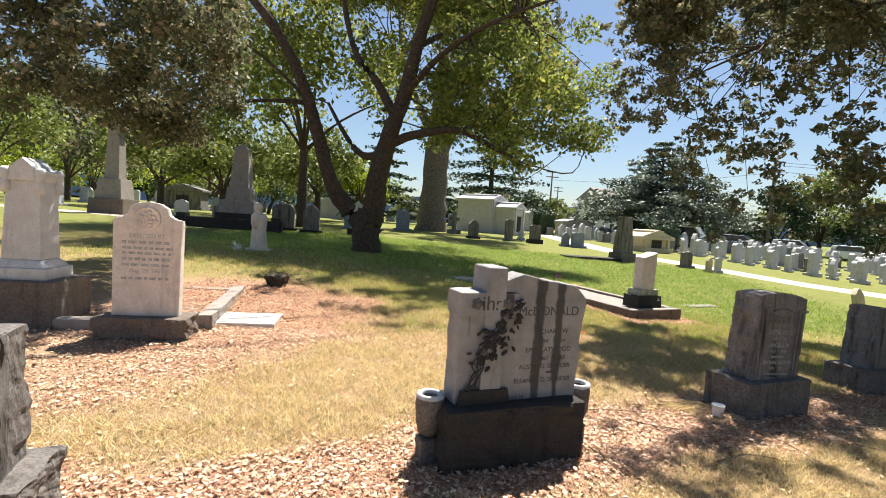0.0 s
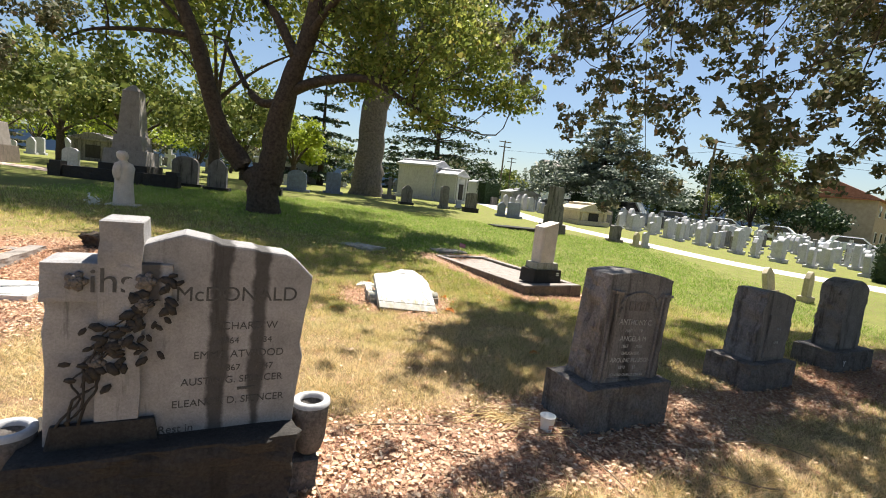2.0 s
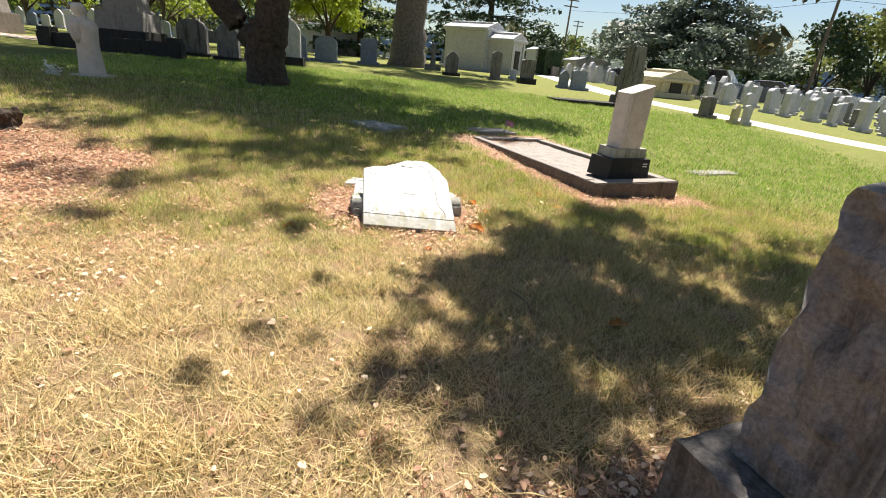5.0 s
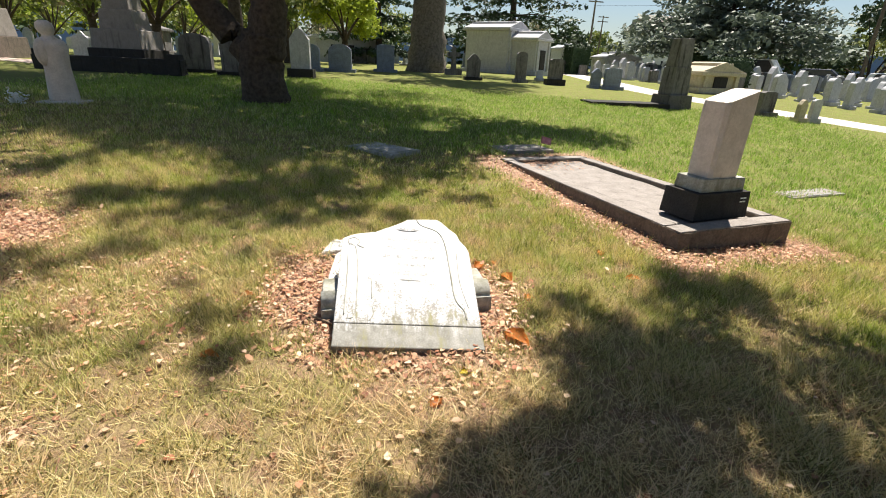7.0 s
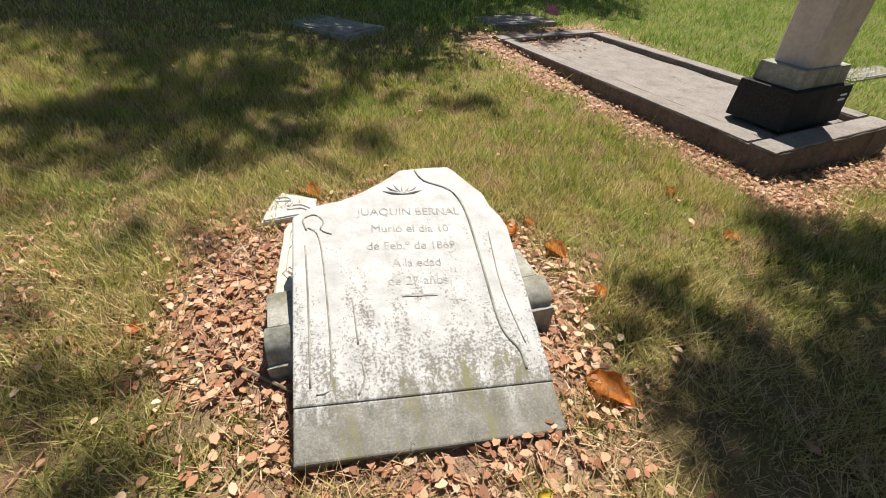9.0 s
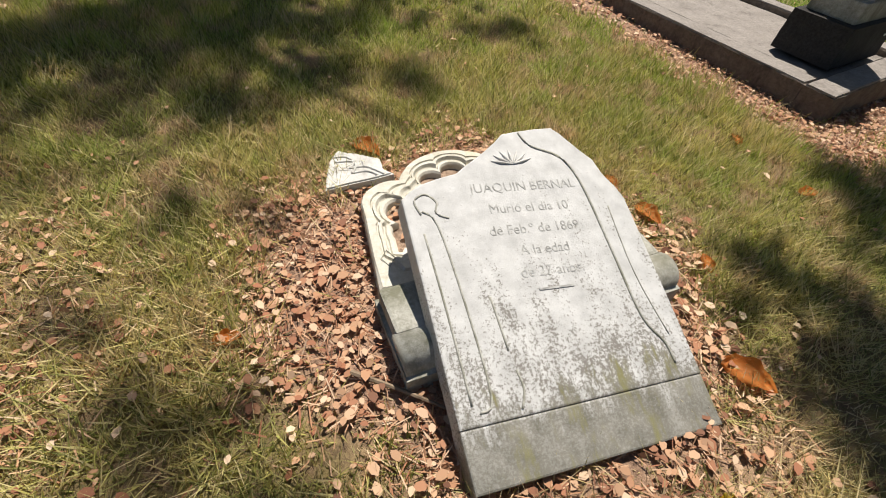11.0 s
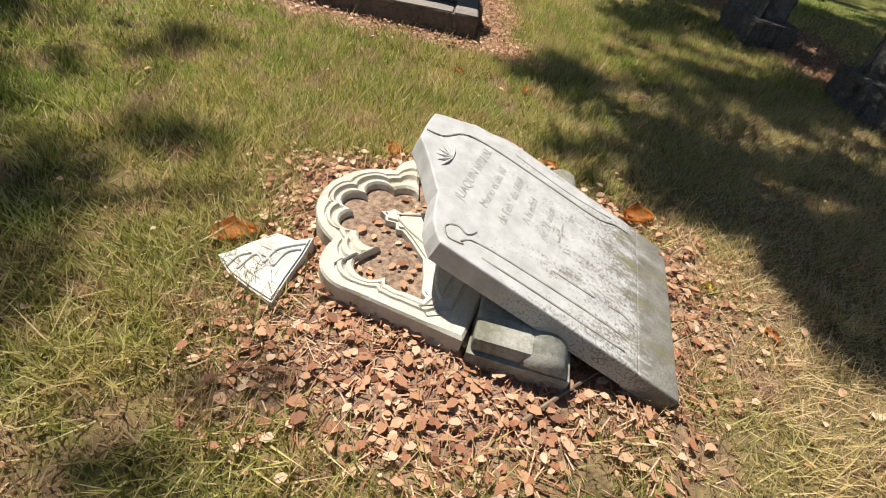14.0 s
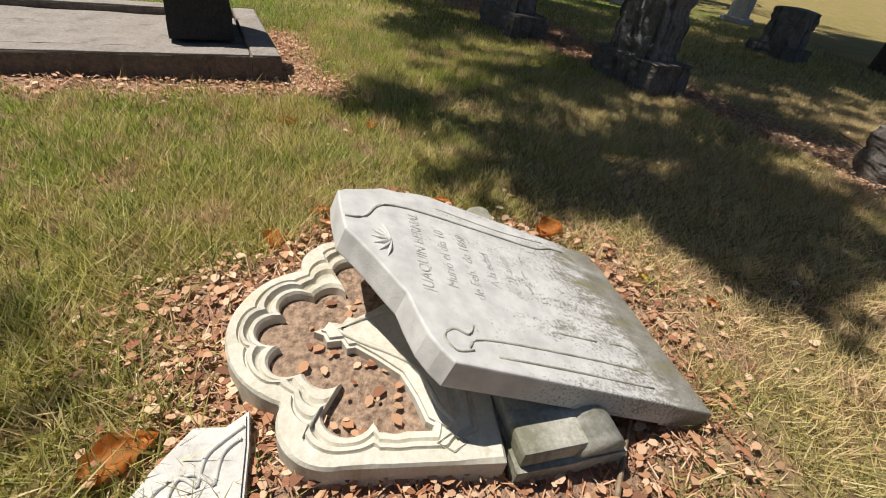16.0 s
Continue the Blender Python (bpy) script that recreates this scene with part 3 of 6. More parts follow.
    block(0.07, 0.002, 0.012, 0, x=0.25, y=front - 0.001, z=0.172, bm=bars)
    part("worn_numerals", bars, engraved, stone)
    for sx in (-1, 1):
        um = lathe([(0.03, -0.25), (0.07, -0.225), (0.09, -0.16), (0.10, -0.03), (0.102, 0.0), (0.10, 0.008), (0.066, 0.008), (0.06, -0.10), (0.01, -0.10)], 24)
        for v in um.verts:
            if v.co.z < -0.02 and math.hypot(v.co.x, v.co.y) > 0.07:
                v.co += Vector((v.co.x, v.co.y, 0)).normalized() * noise.noise(v.co * 14) * 0.02
        part("flower_vase", um, granite_rough, root, "round granite vase with pale rim", pose(sx * 0.565 + 0.03, 0.02, 0.44) @ Matrix.Diagonal((0.87, 0.87, 1, 1)), True)
        part("vase_rim", ring_mesh([Vector((0.104 * math.cos(a * 0.2618), 0.104 * math.sin(a * 0.2618), 0)) for a in range(24)], [Vector((0.064 * math.cos(a * 0.2618), 0.064 * math.sin(a * 0.2618), 0)) for a in range(24)], [(0, 0), (0.05, 0.02), (0.5, 0.026), (0.95, 0.02), (1, 0)]), far_stone, root, "pale worn vase rim", pose(sx * 0.565 + 0.03, 0.02, 0.447) @ Matrix.Diagonal((0.87, 0.87, 1, 1)), True)
        part("vase_bracket", hewn(0.14, 0.13, 0.16, 0.02, 0.03, 7 + sx), granite_rough, root, "rough lower bracket of the vase", pose(sx * 0.545 + 0.02, 0.02, 0.03))
    return root


def arched(w, h, rise, n=10):
    pts = [(-w / 2, 0), (w / 2, 0), (w / 2, h - rise)]
    for i in range(1, n):
        a = math.pi * i / n
        pts.append((w / 2 * math.cos(a), h - rise + rise * math.sin(a)))
    return pts + [(-w / 2, h - rise)]


def rock_sided(name, x, y, yaw, w, d, h, bw, bd, bh, label, seed, top=0.05, lean=(0, 0), wedge=0.0, die_lean=(0, 0), die_x=0.0):
    """A granite die with rock-faced sides and a smooth framed front, on a rough base."""
    root = standing(name, x, y, yaw, label, "headstone", "row of headstones", 0.03, lean)
    part("base", hewn(bw, bd, bh, 0.024, 0.045, seed, top_amp=0.006), granite_rough, root, "rock-faced granite base")
    die = hewn(w, d, h, 0.036, 0.035, seed + 1, flat_front=True, taper=0.97)
    for v in die.verts:
        k = v.co.z / h
        v.co.z += top * (1 - (2 * v.co.x / w) ** 2) * k * k - wedge * (v.co.x / w + 0.5) * k * k * h
    stone = part("die", die, granite, root, "grey granite die with rough sides", pose(die_x, 0, bh - 0.015, die_lean[0], die_lean[1], 0))
    return root, stone, -d / 2


def pearson_stone():
    root, stone, f = rock_sided("headstone", 2.855, 4.535, 26, 0.65, 0.25, 0.76, 0.82, 0.43, 0.36, "dark grey granite headstone with arched framed face and engraved names", 11, top=0.035, die_lean=(0, 3.5), die_x=0.025)
    fr = bmesh.new()
    for sx in (-1, 1):
        for k, (w, p) in enumerate(((0.030, 0.014), (0.020, 0.026), (0.020, 0.016))):
            block(w, p * 2, 0.62, 0.004, x=sx * (0.278 - 0.030 * k), y=f, z=0.02, bm=fr)
        block(0.10, 0.064, 0.022, 0.004, x=sx * 0.25, y=f, z=0.635, bm=fr)
    block(0.52, 0.03, 0.03, 0.004, x=0, y=f, z=0.0, bm=fr)
    part("border", fr, granite, stone)
    arch = bmesh.new()
    pts = [(-0.18, f - 0.006, 0.55), (-0.15, f - 0.006, 0.615), (-0.08, f - 0.006, 0.645), (0, f - 0.006, 0.655), (0.08, f - 0.006, 0.645), (0.15, f - 0.006, 0.615), (0.18, f - 0.006, 0.55)]
    tube(smooth_line(pts, 3), [0.006] * 19, 6, arch)
    for sx in (-1, 1):
        for k in range(7):
            bmesh.ops.create_icosphere(arch, subdivisions=1, radius=0.017, matrix=pose(sx * (0.19 - 0.012 * (k % 3)), f - 0.003, 0.49 + 0.022 * k) @ Matrix.Diagonal((1, 0.45, 1.3, 1)))
    part("carved_arch", arch, granite, stone, "carved arch with leaf clusters", smooth=True)
    caps = bmesh.new()
    for k in range(4):
        block(0.038, 0.004, 0.07, 0.002, x=-0.085 + 0.056 * k, y=f - 0.002, z=0.52, bm=caps)
    part("worn_family_name", caps, granite_rough, stone)
    for t, z, s in (("ANTHONY C.", 0.42, 0.055), ("1860       19  ", 0.365, 0.036), ("ANGELA M", 0.30, 0.055), ("1867       1936", 0.25, 0.036), ("DAUGHTER", 0.20, 0.034),
                    ("CAROLINE PEARSON", 0.145, 0.047), ("1892       19  ", 0.095, 0.036), ("EDWARD CHARLES CINDER", 0.045, 0.027)):
        letters(t, s, stone, engraved_soft, on_face(0, z, f))


def row_stones():
    root, st, f = rock_sided("headstone", 4.86, 5.86, 27, 0.56, 0.30, 0.70, 0.82, 0.46, 0.31, "weathered granite headstone with rock-faced sides and flaking shoulder", 21, 0.03, (0, 1.5), 0.06, (0, 3), 0.02)
    pan = part("panel", block(0.36, 0.02, 0.44, 0.008), granite, st, "", pose(0.03, f - 0.003, 0.04))
    for z in (0.30, 0.24, 0.16, 0.11):
        letters("- - -" if z in (0.24, 0.11) else "| ||| | ||", 0.03, pan, engraved_soft, on_face(0, z, -0.012))
    root, st, f = rock_sided("headstone", 6.72, 6.97, 25, 0.50, 0.29, 0.78, 0.90, 0.48, 0.29, "narrow grey granite headstone with rounded top on dark base", 31, 0.10)
    letters("Y", 0.10, root, petal_mat, on_face(-0.28, 0.12, -0.255))
    root, st, f = rock_sided("headstone", 9.1, 8.0, 25, 0.58, 0.3, 0.38, 0.78, 0.46, 0.12, "low slanted granite marker on bare soil", 41, 0.04)
    root, st, f = rock_sided("headstone", 8.4, 2.6, 30, 0.6, 0.26, 0.5, 0.8, 0.42, 0.22, "grey granite headstone with rough sides in deep shade", 49, 0.03)


def corner_stone():
    root = standing("headstone", -2.16, 1.84, 25, "grey marble headstone with scalloped shoulders on granite base", "headstone", "row of headstones")
    part("base", hewn(0.82, 0.42, 0.30, 0.03, 0.05, 52, top_amp=0.004), granite_rough, root, "grey rough granite base")
    die = hewn(0.60, 0.25, 0.66, 0.02, 0.04, 53, flat_front=True, taper=0.98)
    stone = part("die", die, granite_rough, root, "grey granite die with rock-faced sides", pose(0, 0, 0.29))
    o = [(-0.30, 0.0), (0.30, 0.0), (0.30, 0.62), (0.29, 0.66), (0.24, 0.665), (0.205, 0.69), (0.18, 0.74), (0.12, 0.775), (-0.12, 0.775), (-0.18, 0.74), (-0.205, 0.69), (-0.24, 0.665), (-0.29, 0.66), (-0.30, 0.62)]
    part("face", tablet(o, 0.12, 0.012), granite, stone, "smooth scalloped front of the stone", pose(0, -0.10, 0.0))
    for sx in (-1, 1):
        for k in range(4):
            part("flute", block(0.024, 0.022, 0.58, 0.006), granite, stone, "", pose(sx * (0.27 - 0.036 * k), -0.163, 0.02))


family_stone()
pearson_stone()
row_stones()
corner_stone()


# ---- the toppled stone ----
SLAB = Matrix.Translation((0.924, 6.725, 0.075)) @ Matrix(((0.962, -0.235, 0.137, 0), (0.267, 0.915, -0.303, 0), (-0.054, 0.328, 0.943, 0), (0, 0, 0, 1)))


def toppled_slab():
    root = thing("toppled_headstone", SLAB, "white marble headstone lying tilted, stained grey at its foot", "headstone")
    o = [(0, 0), (0.728, -0.015), (0.732, 0.2), (0.737, 0.45), (0.742, 0.70), (0.728, 0.745), (0.70, 0.80), (0.685, 0.86), (0.645, 0.91), (0.60, 0.975), (0.575, 1.0), (0.50, 0.998), (0.44, 0.992),
         (0.385, 0.985), (0.35, 0.955), (0.30, 0.92), (0.26, 0.895), (0.215, 0.868), (0.19, 0.85), (0.13, 0.838), (0.07, 0.822), (0.03, 0.80), (0, 0.775)]

    def flat(pts, depth, z0, bev):
        bm = bmesh.new()
        f = bm.faces.new([bm.verts.new((x, y, z0)) for x, y in pts])
        r = bmesh.ops.extrude_face_region(bm, geom=[f])
        bmesh.ops.translate(bm, verts=[v for v in r["geom"] if isinstance(v, bmesh.types.BMVert)], vec=(0, 0, -depth))
        if bev:
            es = [e for e in bm.edges if abs(e.verts[0].co.z - e.verts[1].co.z) < 1e-6]
            bmesh.ops.bevel(bm, geom=es, offset=bev, segments=2, profile=0.5, affect="EDGES")
        return bm
    low = [(0.0, 0.0), (0.728, -0.015), (0.7305, 0.125), (0.0, 0.142)]
    up = [(0.0, 0.142), (0.7305, 0.125)] + o[2:]
    part("foot", flat(low, 0.075, 0.0, 0.006), marble_slab, root, "grimy grey-green foot of the slab")
    part("slab", flat(up, 0.072, 0.003, 0.005), marble_slab, root, "white marble slab with spotted stains")
    gr = bmesh.new()

    def groove(pts, r=0.0035):
        line = smooth_line([(x, y, 0.003) for x, y in pts], 4)
        tube(line, [r] * len(line), 5, gr)
    groove([(0.06, 0.17), (0.10, 0.20), (0.10, 0.45), (0.085, 0.68), (0.05, 0.73)])
    groove([(0.045, 0.19), (0.045, 0.45), (0.04, 0.66)])
    groove([(0.125, 0.70), (0.09, 0.72), (0.10, 0.755), (0.07, 0.785), (0.035, 0.765), (0.045, 0.72)])
    groove([(0.18, 0.30), (0.175, 0.45)])
    groove([(0.17, 0.155), (0.19, 0.20), (0.185, 0.25)])
    groove([(0.445, 0.985), (0.47, 0.93), (0.56, 0.88), (0.60, 0.78), (0.61, 0.55), (0.615, 0.32), (0.655, 0.23), (0.66, 0.17)], 0.0045)
    groove([(0.665, 0.68), (0.655, 0.45), (0.68, 0.25)], 0.0025)
    part("carved_moulding", gr, marble_grey, root, "carved moulding lines in darker grey", smooth=True)
    lily = bmesh.new()
    for k in range(7):
        a = math.pi * (0.1 + 0.8 * k / 6)
        line = smooth_line([(0.385, 0.865, 0.004), (0.385 + 0.04 * math.cos(a), 0.865 + 0.025 * math.sin(a), 0.006), (0.385 + 0.075 * math.cos(a), 0.865 + 0.055 * math.sin(a), 0.004)], 3)
        tube(line, [0.002, 0.003, 0.004, 0.005, 0.004, 0.002, 0.001], 5, lily)
    part("carved_sprig", lily, marble, root, "carved leaf sprig", smooth=True)
    for t, x, y, s, r in (("JUAQUIN BERNAL", 0.395, 0.768, 0.045, -2), ("Murió el dia 10", 0.388, 0.694, 0.044, -2.5), ("de Feb.º de 1869", 0.383, 0.622, 0.044, -2.5), ("A la edad", 0.39, 0.553, 0.043, -2.5), ("de 27 años.", 0.39, 0.484, 0.045, -2.5)):
        letters(t, s, root, engraved_soft, pose(x, y, 0.003, 0, 0, r), depth=0.001)
    bar = block(0.112, 0.006, 0.003, 0, z=0.0025)
    part("dash", bar, engraved_soft, root, "", pose(0.382, 0.444, 0, 0, 0, -2.5))


def union_outline(circles, boxes, centre, n=120):
    """The outer edge of circles and boxes together, going round from a centre."""
    out = []
    for i in range(n):
        a = 2 * math.pi * i / n
        dx, dy = math.cos(a), math.sin(a)
        best = 0.02
        for cx, cy, r in circles:
            ex, ey = cx - centre[0], cy - centre[1]
            p = ex * dx + ey * dy
            q = r * r - (ex * ex + ey * ey - p * p)
            if q > 0:
                best = max(best, p + math.sqrt(q))
        for x0, y0, x1, y1 in boxes:
            t = 1e9
            if dx > 1e-9: t = min(t, (x1 - centre[0]) / dx)
            if dx < -1e-9: t = min(t, (x0 - centre[0]) / dx)
            if dy > 1e-9: t = min(t, (y1 - centre[1]) / dy)
            if dy < -1e-9: t = min(t, (y0 - centre[1]) / dy)
            best = max(best, t)
        out.append(Vector((centre[0] + dx * best, centre[1] + dy * best, 0)))
    return out


def trefoil_top():
    root = thing("broken_headstone_top", pose(1.051, 7.362, gz(1.03, 7.5) - 0.005, 1.5, -1, 12), "broken marble headstone top with scalloped trefoil recess, lying on leaf litter", "headstone")
    c = (0.0, 0.27)
    outer = union_outline([(-0.255, 0.37, 0.117), (0.0, 0.40, 0.237), (0.255, 0.37, 0.117)], [(-0.37, 0.0, 0.37, 0.36)], c, 300)
    foils = [(0.118 * math.cos(radians(a)), 0.40 + 0.118 * math.sin(radians(a)), 0.049) for a in (-5, 40, 90, 140, 185)]
    inner = union_outline(foils + [(0.0, 0.36, 0.10), (-0.235, 0.335, 0.056), (0.235, 0.335, 0.056), (-0.165, 0.285, 0.055), (0.165, 0.285, 0.055), (-0.235, 0.235, 0.05), (0.235, 0.235, 0.05)], [(-0.28, 0.15, 0.28, 0.21)], c, 300)
    part("frame", ring_mesh(outer, inner, [(0, 0), (0, 0.085), (0.05, 0.094), (0.34, 0.095), (0.37, 0.086), (0.41, 0.086), (0.44, 0.095), (0.56, 0.093), (0.62, 0.080), (0.68, 0.075), (0.73, 0.083), (0.88, 0.082), (0.96, 0.074), (1.0, 0.05), (1.0, 0.0)]),
         marble_dirty, root, "stained white marble frame with moulded edge")
    bm = bmesh.new()
    f = bm.faces.new([bm.verts.new(p + Vector((0, 0, 0.052))) for p in inner])
    bmesh.ops.triangulate(bm, faces=[f])
    part("recess", bm, soil_mat, root, "recess filled with dark leaf mould")

    def ogee(k, drop):
        """Half of the gable under the finial: straight foot, hollow flank, pointed head."""
        return [(0.302 - 0.03 * k, 0.10), (0.262 - 0.03 * k, 0.165 - drop), (0.20 - 0.02 * k, 0.185 - drop), (0.135 - 0.02 * k, 0.215 - drop), (0.085 - 0.012 * k, 0.275 - drop), (0.05, 0.325 - drop)]
    half = ogee(0, 0) + [(0.055, 0.345), (0.028, 0.36), (0.034, 0.395), (0.012, 0.405), (0.0, 0.43)]
    line = half + [(-x, y) for x, y in reversed(half[:-1])]
    gable = bmesh.new()
    f = gable.faces.new([gable.verts.new((x, y, 0.03)) for x, y in line])
    r = bmesh.ops.extrude_face_region(gable, geom=[f])
    bmesh.ops.translate(gable, verts=[v for v in r["geom"] if isinstance(v, bmesh.types.BMVert)], vec=(0, 0, 0.055))
    bmesh.ops.bevel(gable, geom=[e for e in gable.edges if min(v.co.z for v in e.verts) > 0.08], offset=0.008, segments=2, affect="EDGES")
    part("gable", gable, marble_dirty, root, "carved pointed gable with leafy finial in the recess")
    roll = bmesh.new()
    inside = ogee(1, 0.035) + [(0.0, 0.365)]
    path = smooth_line([(x, y, 0.086) for x, y in inside + [(-x, y) for x, y in reversed(inside[:-1])]], 3)
    tube(path, [0.007] * len(path), 6, roll)
    part("gable_moulding", roll, marble_dirty, root, "raised moulding along the gable", smooth=True)
    for sx in (-1, 1):
        dia = bmesh.new()
        path = [Vector((sx * 0.325 + dx, 0.115 + dy, 0.0955)) for dx, dy in ((-0.022, 0), (0, 0.034), (0.022, 0), (0, -0.034), (-0.022, 0))]
        tube(path, [0.0028] * 5, 4, dia)
        part("carved_lozenge", dia, marble_grey, root, "incised lozenge in the corner")


def plinth():
    root = thing("headstone_plinth", pose(1.155, 7.285, gz(1.1, 7.3) - 0.02, 0, -1.5, 20), "grey moulded marble plinth under the toppled slab", "plinth")
    part("lower_block", hewn(0.92, 0.28, 0.105, 0.005, 0.05, 75, top_amp=0.003), marble_grey, root, "grimy grey marble block")
    part("moulding", tube([(-0.455, -0.065, 0.105), (0, -0.065, 0.107), (0.455, -0.065, 0.105)], [0.062, 0.062, 0.062], 16), marble_grey, root, "rounded front moulding", None, True)
    part("upper_block", block(0.90, 0.16, 0.055, 0.012), marble_grey, root, "raised worn top course", pose(0, 0.055, 0.10))


def fragment():
    root = thing("marble_fragment", pose(0.60, 7.90, gz(0.6, 7.9) - 0.005, 3, -5, 0), "white marble fragment with carved scallop edge on leaves", "fragment")
    o = [(-0.105, 0.10), (-0.128, 0.03), (-0.13, -0.06), (-0.125, -0.135), (-0.04, -0.105), (0.05, -0.078), (0.122, -0.05), (0.10, -0.035), (0.078, -0.018), (0.072, 0.012), (0.064, 0.042), (0.02, 0.058), (-0.03, 0.076), (-0.07, 0.084)]
    bm = bmesh.new()
    f = bm.faces.new([bm.verts.new((x, y, 0)) for x, y in o])
    r = bmesh.ops.extrude_face_region(bm, geom=[f])
    bmesh.ops.translate(bm, verts=[v for v in r["geom"] if isinstance(v, bmesh.types.BMVert)], vec=(0, 0, 0.06))
    bmesh.ops.bevel(bm, geom=[e for e in bm.edges if min(v.co.z for v in e.verts) > 0.05], offset=0.006, segments=2, affect="EDGES")
    part("shard", bm, marble, root)
    gr = bmesh.new()
    for k in range(2):
        q = 0.028 * k
        line = smooth_line([(-0.118 + q * 0.4, 0.045 - q, 0.061), (-0.07 + q, 0.05 - q, 0.062), (-0.035 + q * 0.4, 0.02 - q, 0.061), (-0.045 + q * 0.3, -0.02 - q, 0.060)], 4)
        line += smooth_line([(-0.045 + q * 0.3, -0.02 - q, 0.060), (0.01 + q * 0.3, -0.01 - q, 0.062), (0.05, -0.03 - q * 0.8, 0.062), (0.085 - q, -0.055 - q * 0.2, 0.061)], 4)
        tube(line, [0.005] * len(line), 5, gr)
    part("scallop", gr, marble, root, "", smooth=True)


toppled_slab()
trefoil_top()
plinth()
fragment()


# ---- kerbed grave with a broken column ----
KERB = 28.9


def kerbed_grave():
    root = thing("kerbed_grave", pose(3.02, 8.59, -0.05, 0, 0, KERB), "long kerbed grave plot with cement cover and dark sides", "grave")
    L, W, H = 3.0, 1.27, 0.215
    for nm, w, d, x, y in (("kerb", W, 0.17, W / 2, 0.085), ("kerb", W, 0.17, W / 2, L - 0.085), ("kerb", 0.15, L - 0.346, 0.075, L / 2), ("kerb", 0.15, L - 0.346, W - 0.075, L / 2)):
        bm = hewn(w, d, H, 0.006, 0.06, int(x * 10) + int(y * 10), top_amp=0.006)
        part(nm, bm, concrete_dark, root, "dark concrete kerb", pose(x, y, 0))
        # cap in the paler concrete, sides in the darker one
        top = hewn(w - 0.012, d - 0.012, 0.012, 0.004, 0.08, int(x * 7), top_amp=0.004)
        part("kerb_cap", top, concrete, root, "paler kerb top", pose(x, y, H - 0.004))
    part("cover", hewn(W - 0.30, L - 0.34, 0.18, 0.002, 0.1, 8, top_amp=0.01), concrete, root, "cracked grey cement cover", pose(W / 2, L / 2, 0))
    ped = thing("broken_column", pose(3.02, 8.59, -0.05, 0, 0, KERB) @ pose(0.68, 0.41, 0.205, 0, 0, 0), "broken marble column on a dark granite pedestal", "monument")
    part("pedestal", hewn(0.62, 0.37, 0.235, 0.006, 0.05, 9, taper=0.96), granite_dark, ped, "dark granite pedestal")
    part("plinth", block(0.50, 0.29, 0.115, 0.012, 0.97), marble_grey, ped, "grey marble plinth", pose(0, 0, 0.232))
    col = bmesh.new()
    prof = [(0.205, 0), (0.21, 0.05), (0.215, 0.60), (0.21, 0.70)]
    rings = []
    for r, z in prof:
        ring = []
        for k in range(4):
            a = math.pi / 4 + k * math.pi / 2
            for dk in (-0.10, 0.10):
                ring.append(col.verts.new((1.20 * r * math.cos(a + dk), 0.88 * r * math.sin(a + dk), z + (0.07 * math.cos(a + dk) + 0.02 if z > 0.6 else 0))))
        rings.append(ring)
    for a, b_ in zip(rings, rings[1:]):
        for k in range(8):
            col.faces.new((a[k], a[(k + 1) % 8], b_[(k + 1) % 8], b_[k]))
    col.faces.new(rings[0])
    col.faces.new(rings[-1])
    part("shaft", col, marble_pink, ped, "warm grey marble shaft, broken and slightly tilted", pose(0, 0, 0.343, 1.0, -0.5, 0) @ Matrix.Diagonal((0.86, 0.88, 0.92, 1)))
    tag = bmesh.new()
    for k in range(4):
        block(0.03, 0.004, 0.012, 0, x=0.20 + 0.035 * (k % 2), y=-0.187, z=0.14 + 0.03 * (k // 2), bm=tag)
    part("white_marks", tag, petal_mat, ped, "faint white scratched marks")


kerbed_grave()


def flat_marker(x, y, yaw, w, d, label, mat, lift=0.04):
    root = standing("flat_marker", x, y, yaw, label, "grave marker", "flat markers", 0.03)
    part("border", block(w, d, lift + 0.03, 0.006), mat, root)
    part("plate", block(w - 0.09, d - 0.09, 0.012, 0.003), mat, root, "", pose(0, 0, lift + 0.026))
    bars = bmesh.new()
    for k in range(3):
        block(w * (0.5 - 0.1 * (k % 2)), 0.022, 0.003, 0, y=d * 0.18 - 0.09 * k, z=lift + 0.0375, bm=bars)
    part("worn_lettering", bars, engraved_soft, root)


flat_marker(-2.70, 5.84, 14, 0.72, 0.62, "pale flat stone marker set in bare soil", marble)
flat_marker(0.02, 11.05, -30, 0.85, 0.55, "grey flat stone marker sunk in the lawn", marble_grey, 0.03)
flat_marker(1.85, 12.0, 29, 0.8, 0.5, "grey flat stone marker beside the kerb", concrete, 0.03)
flat_marker(5.5, 11.4, 29, 1.0, 0.3, "pale flush stone strip in the lawn", concrete, 0.015)


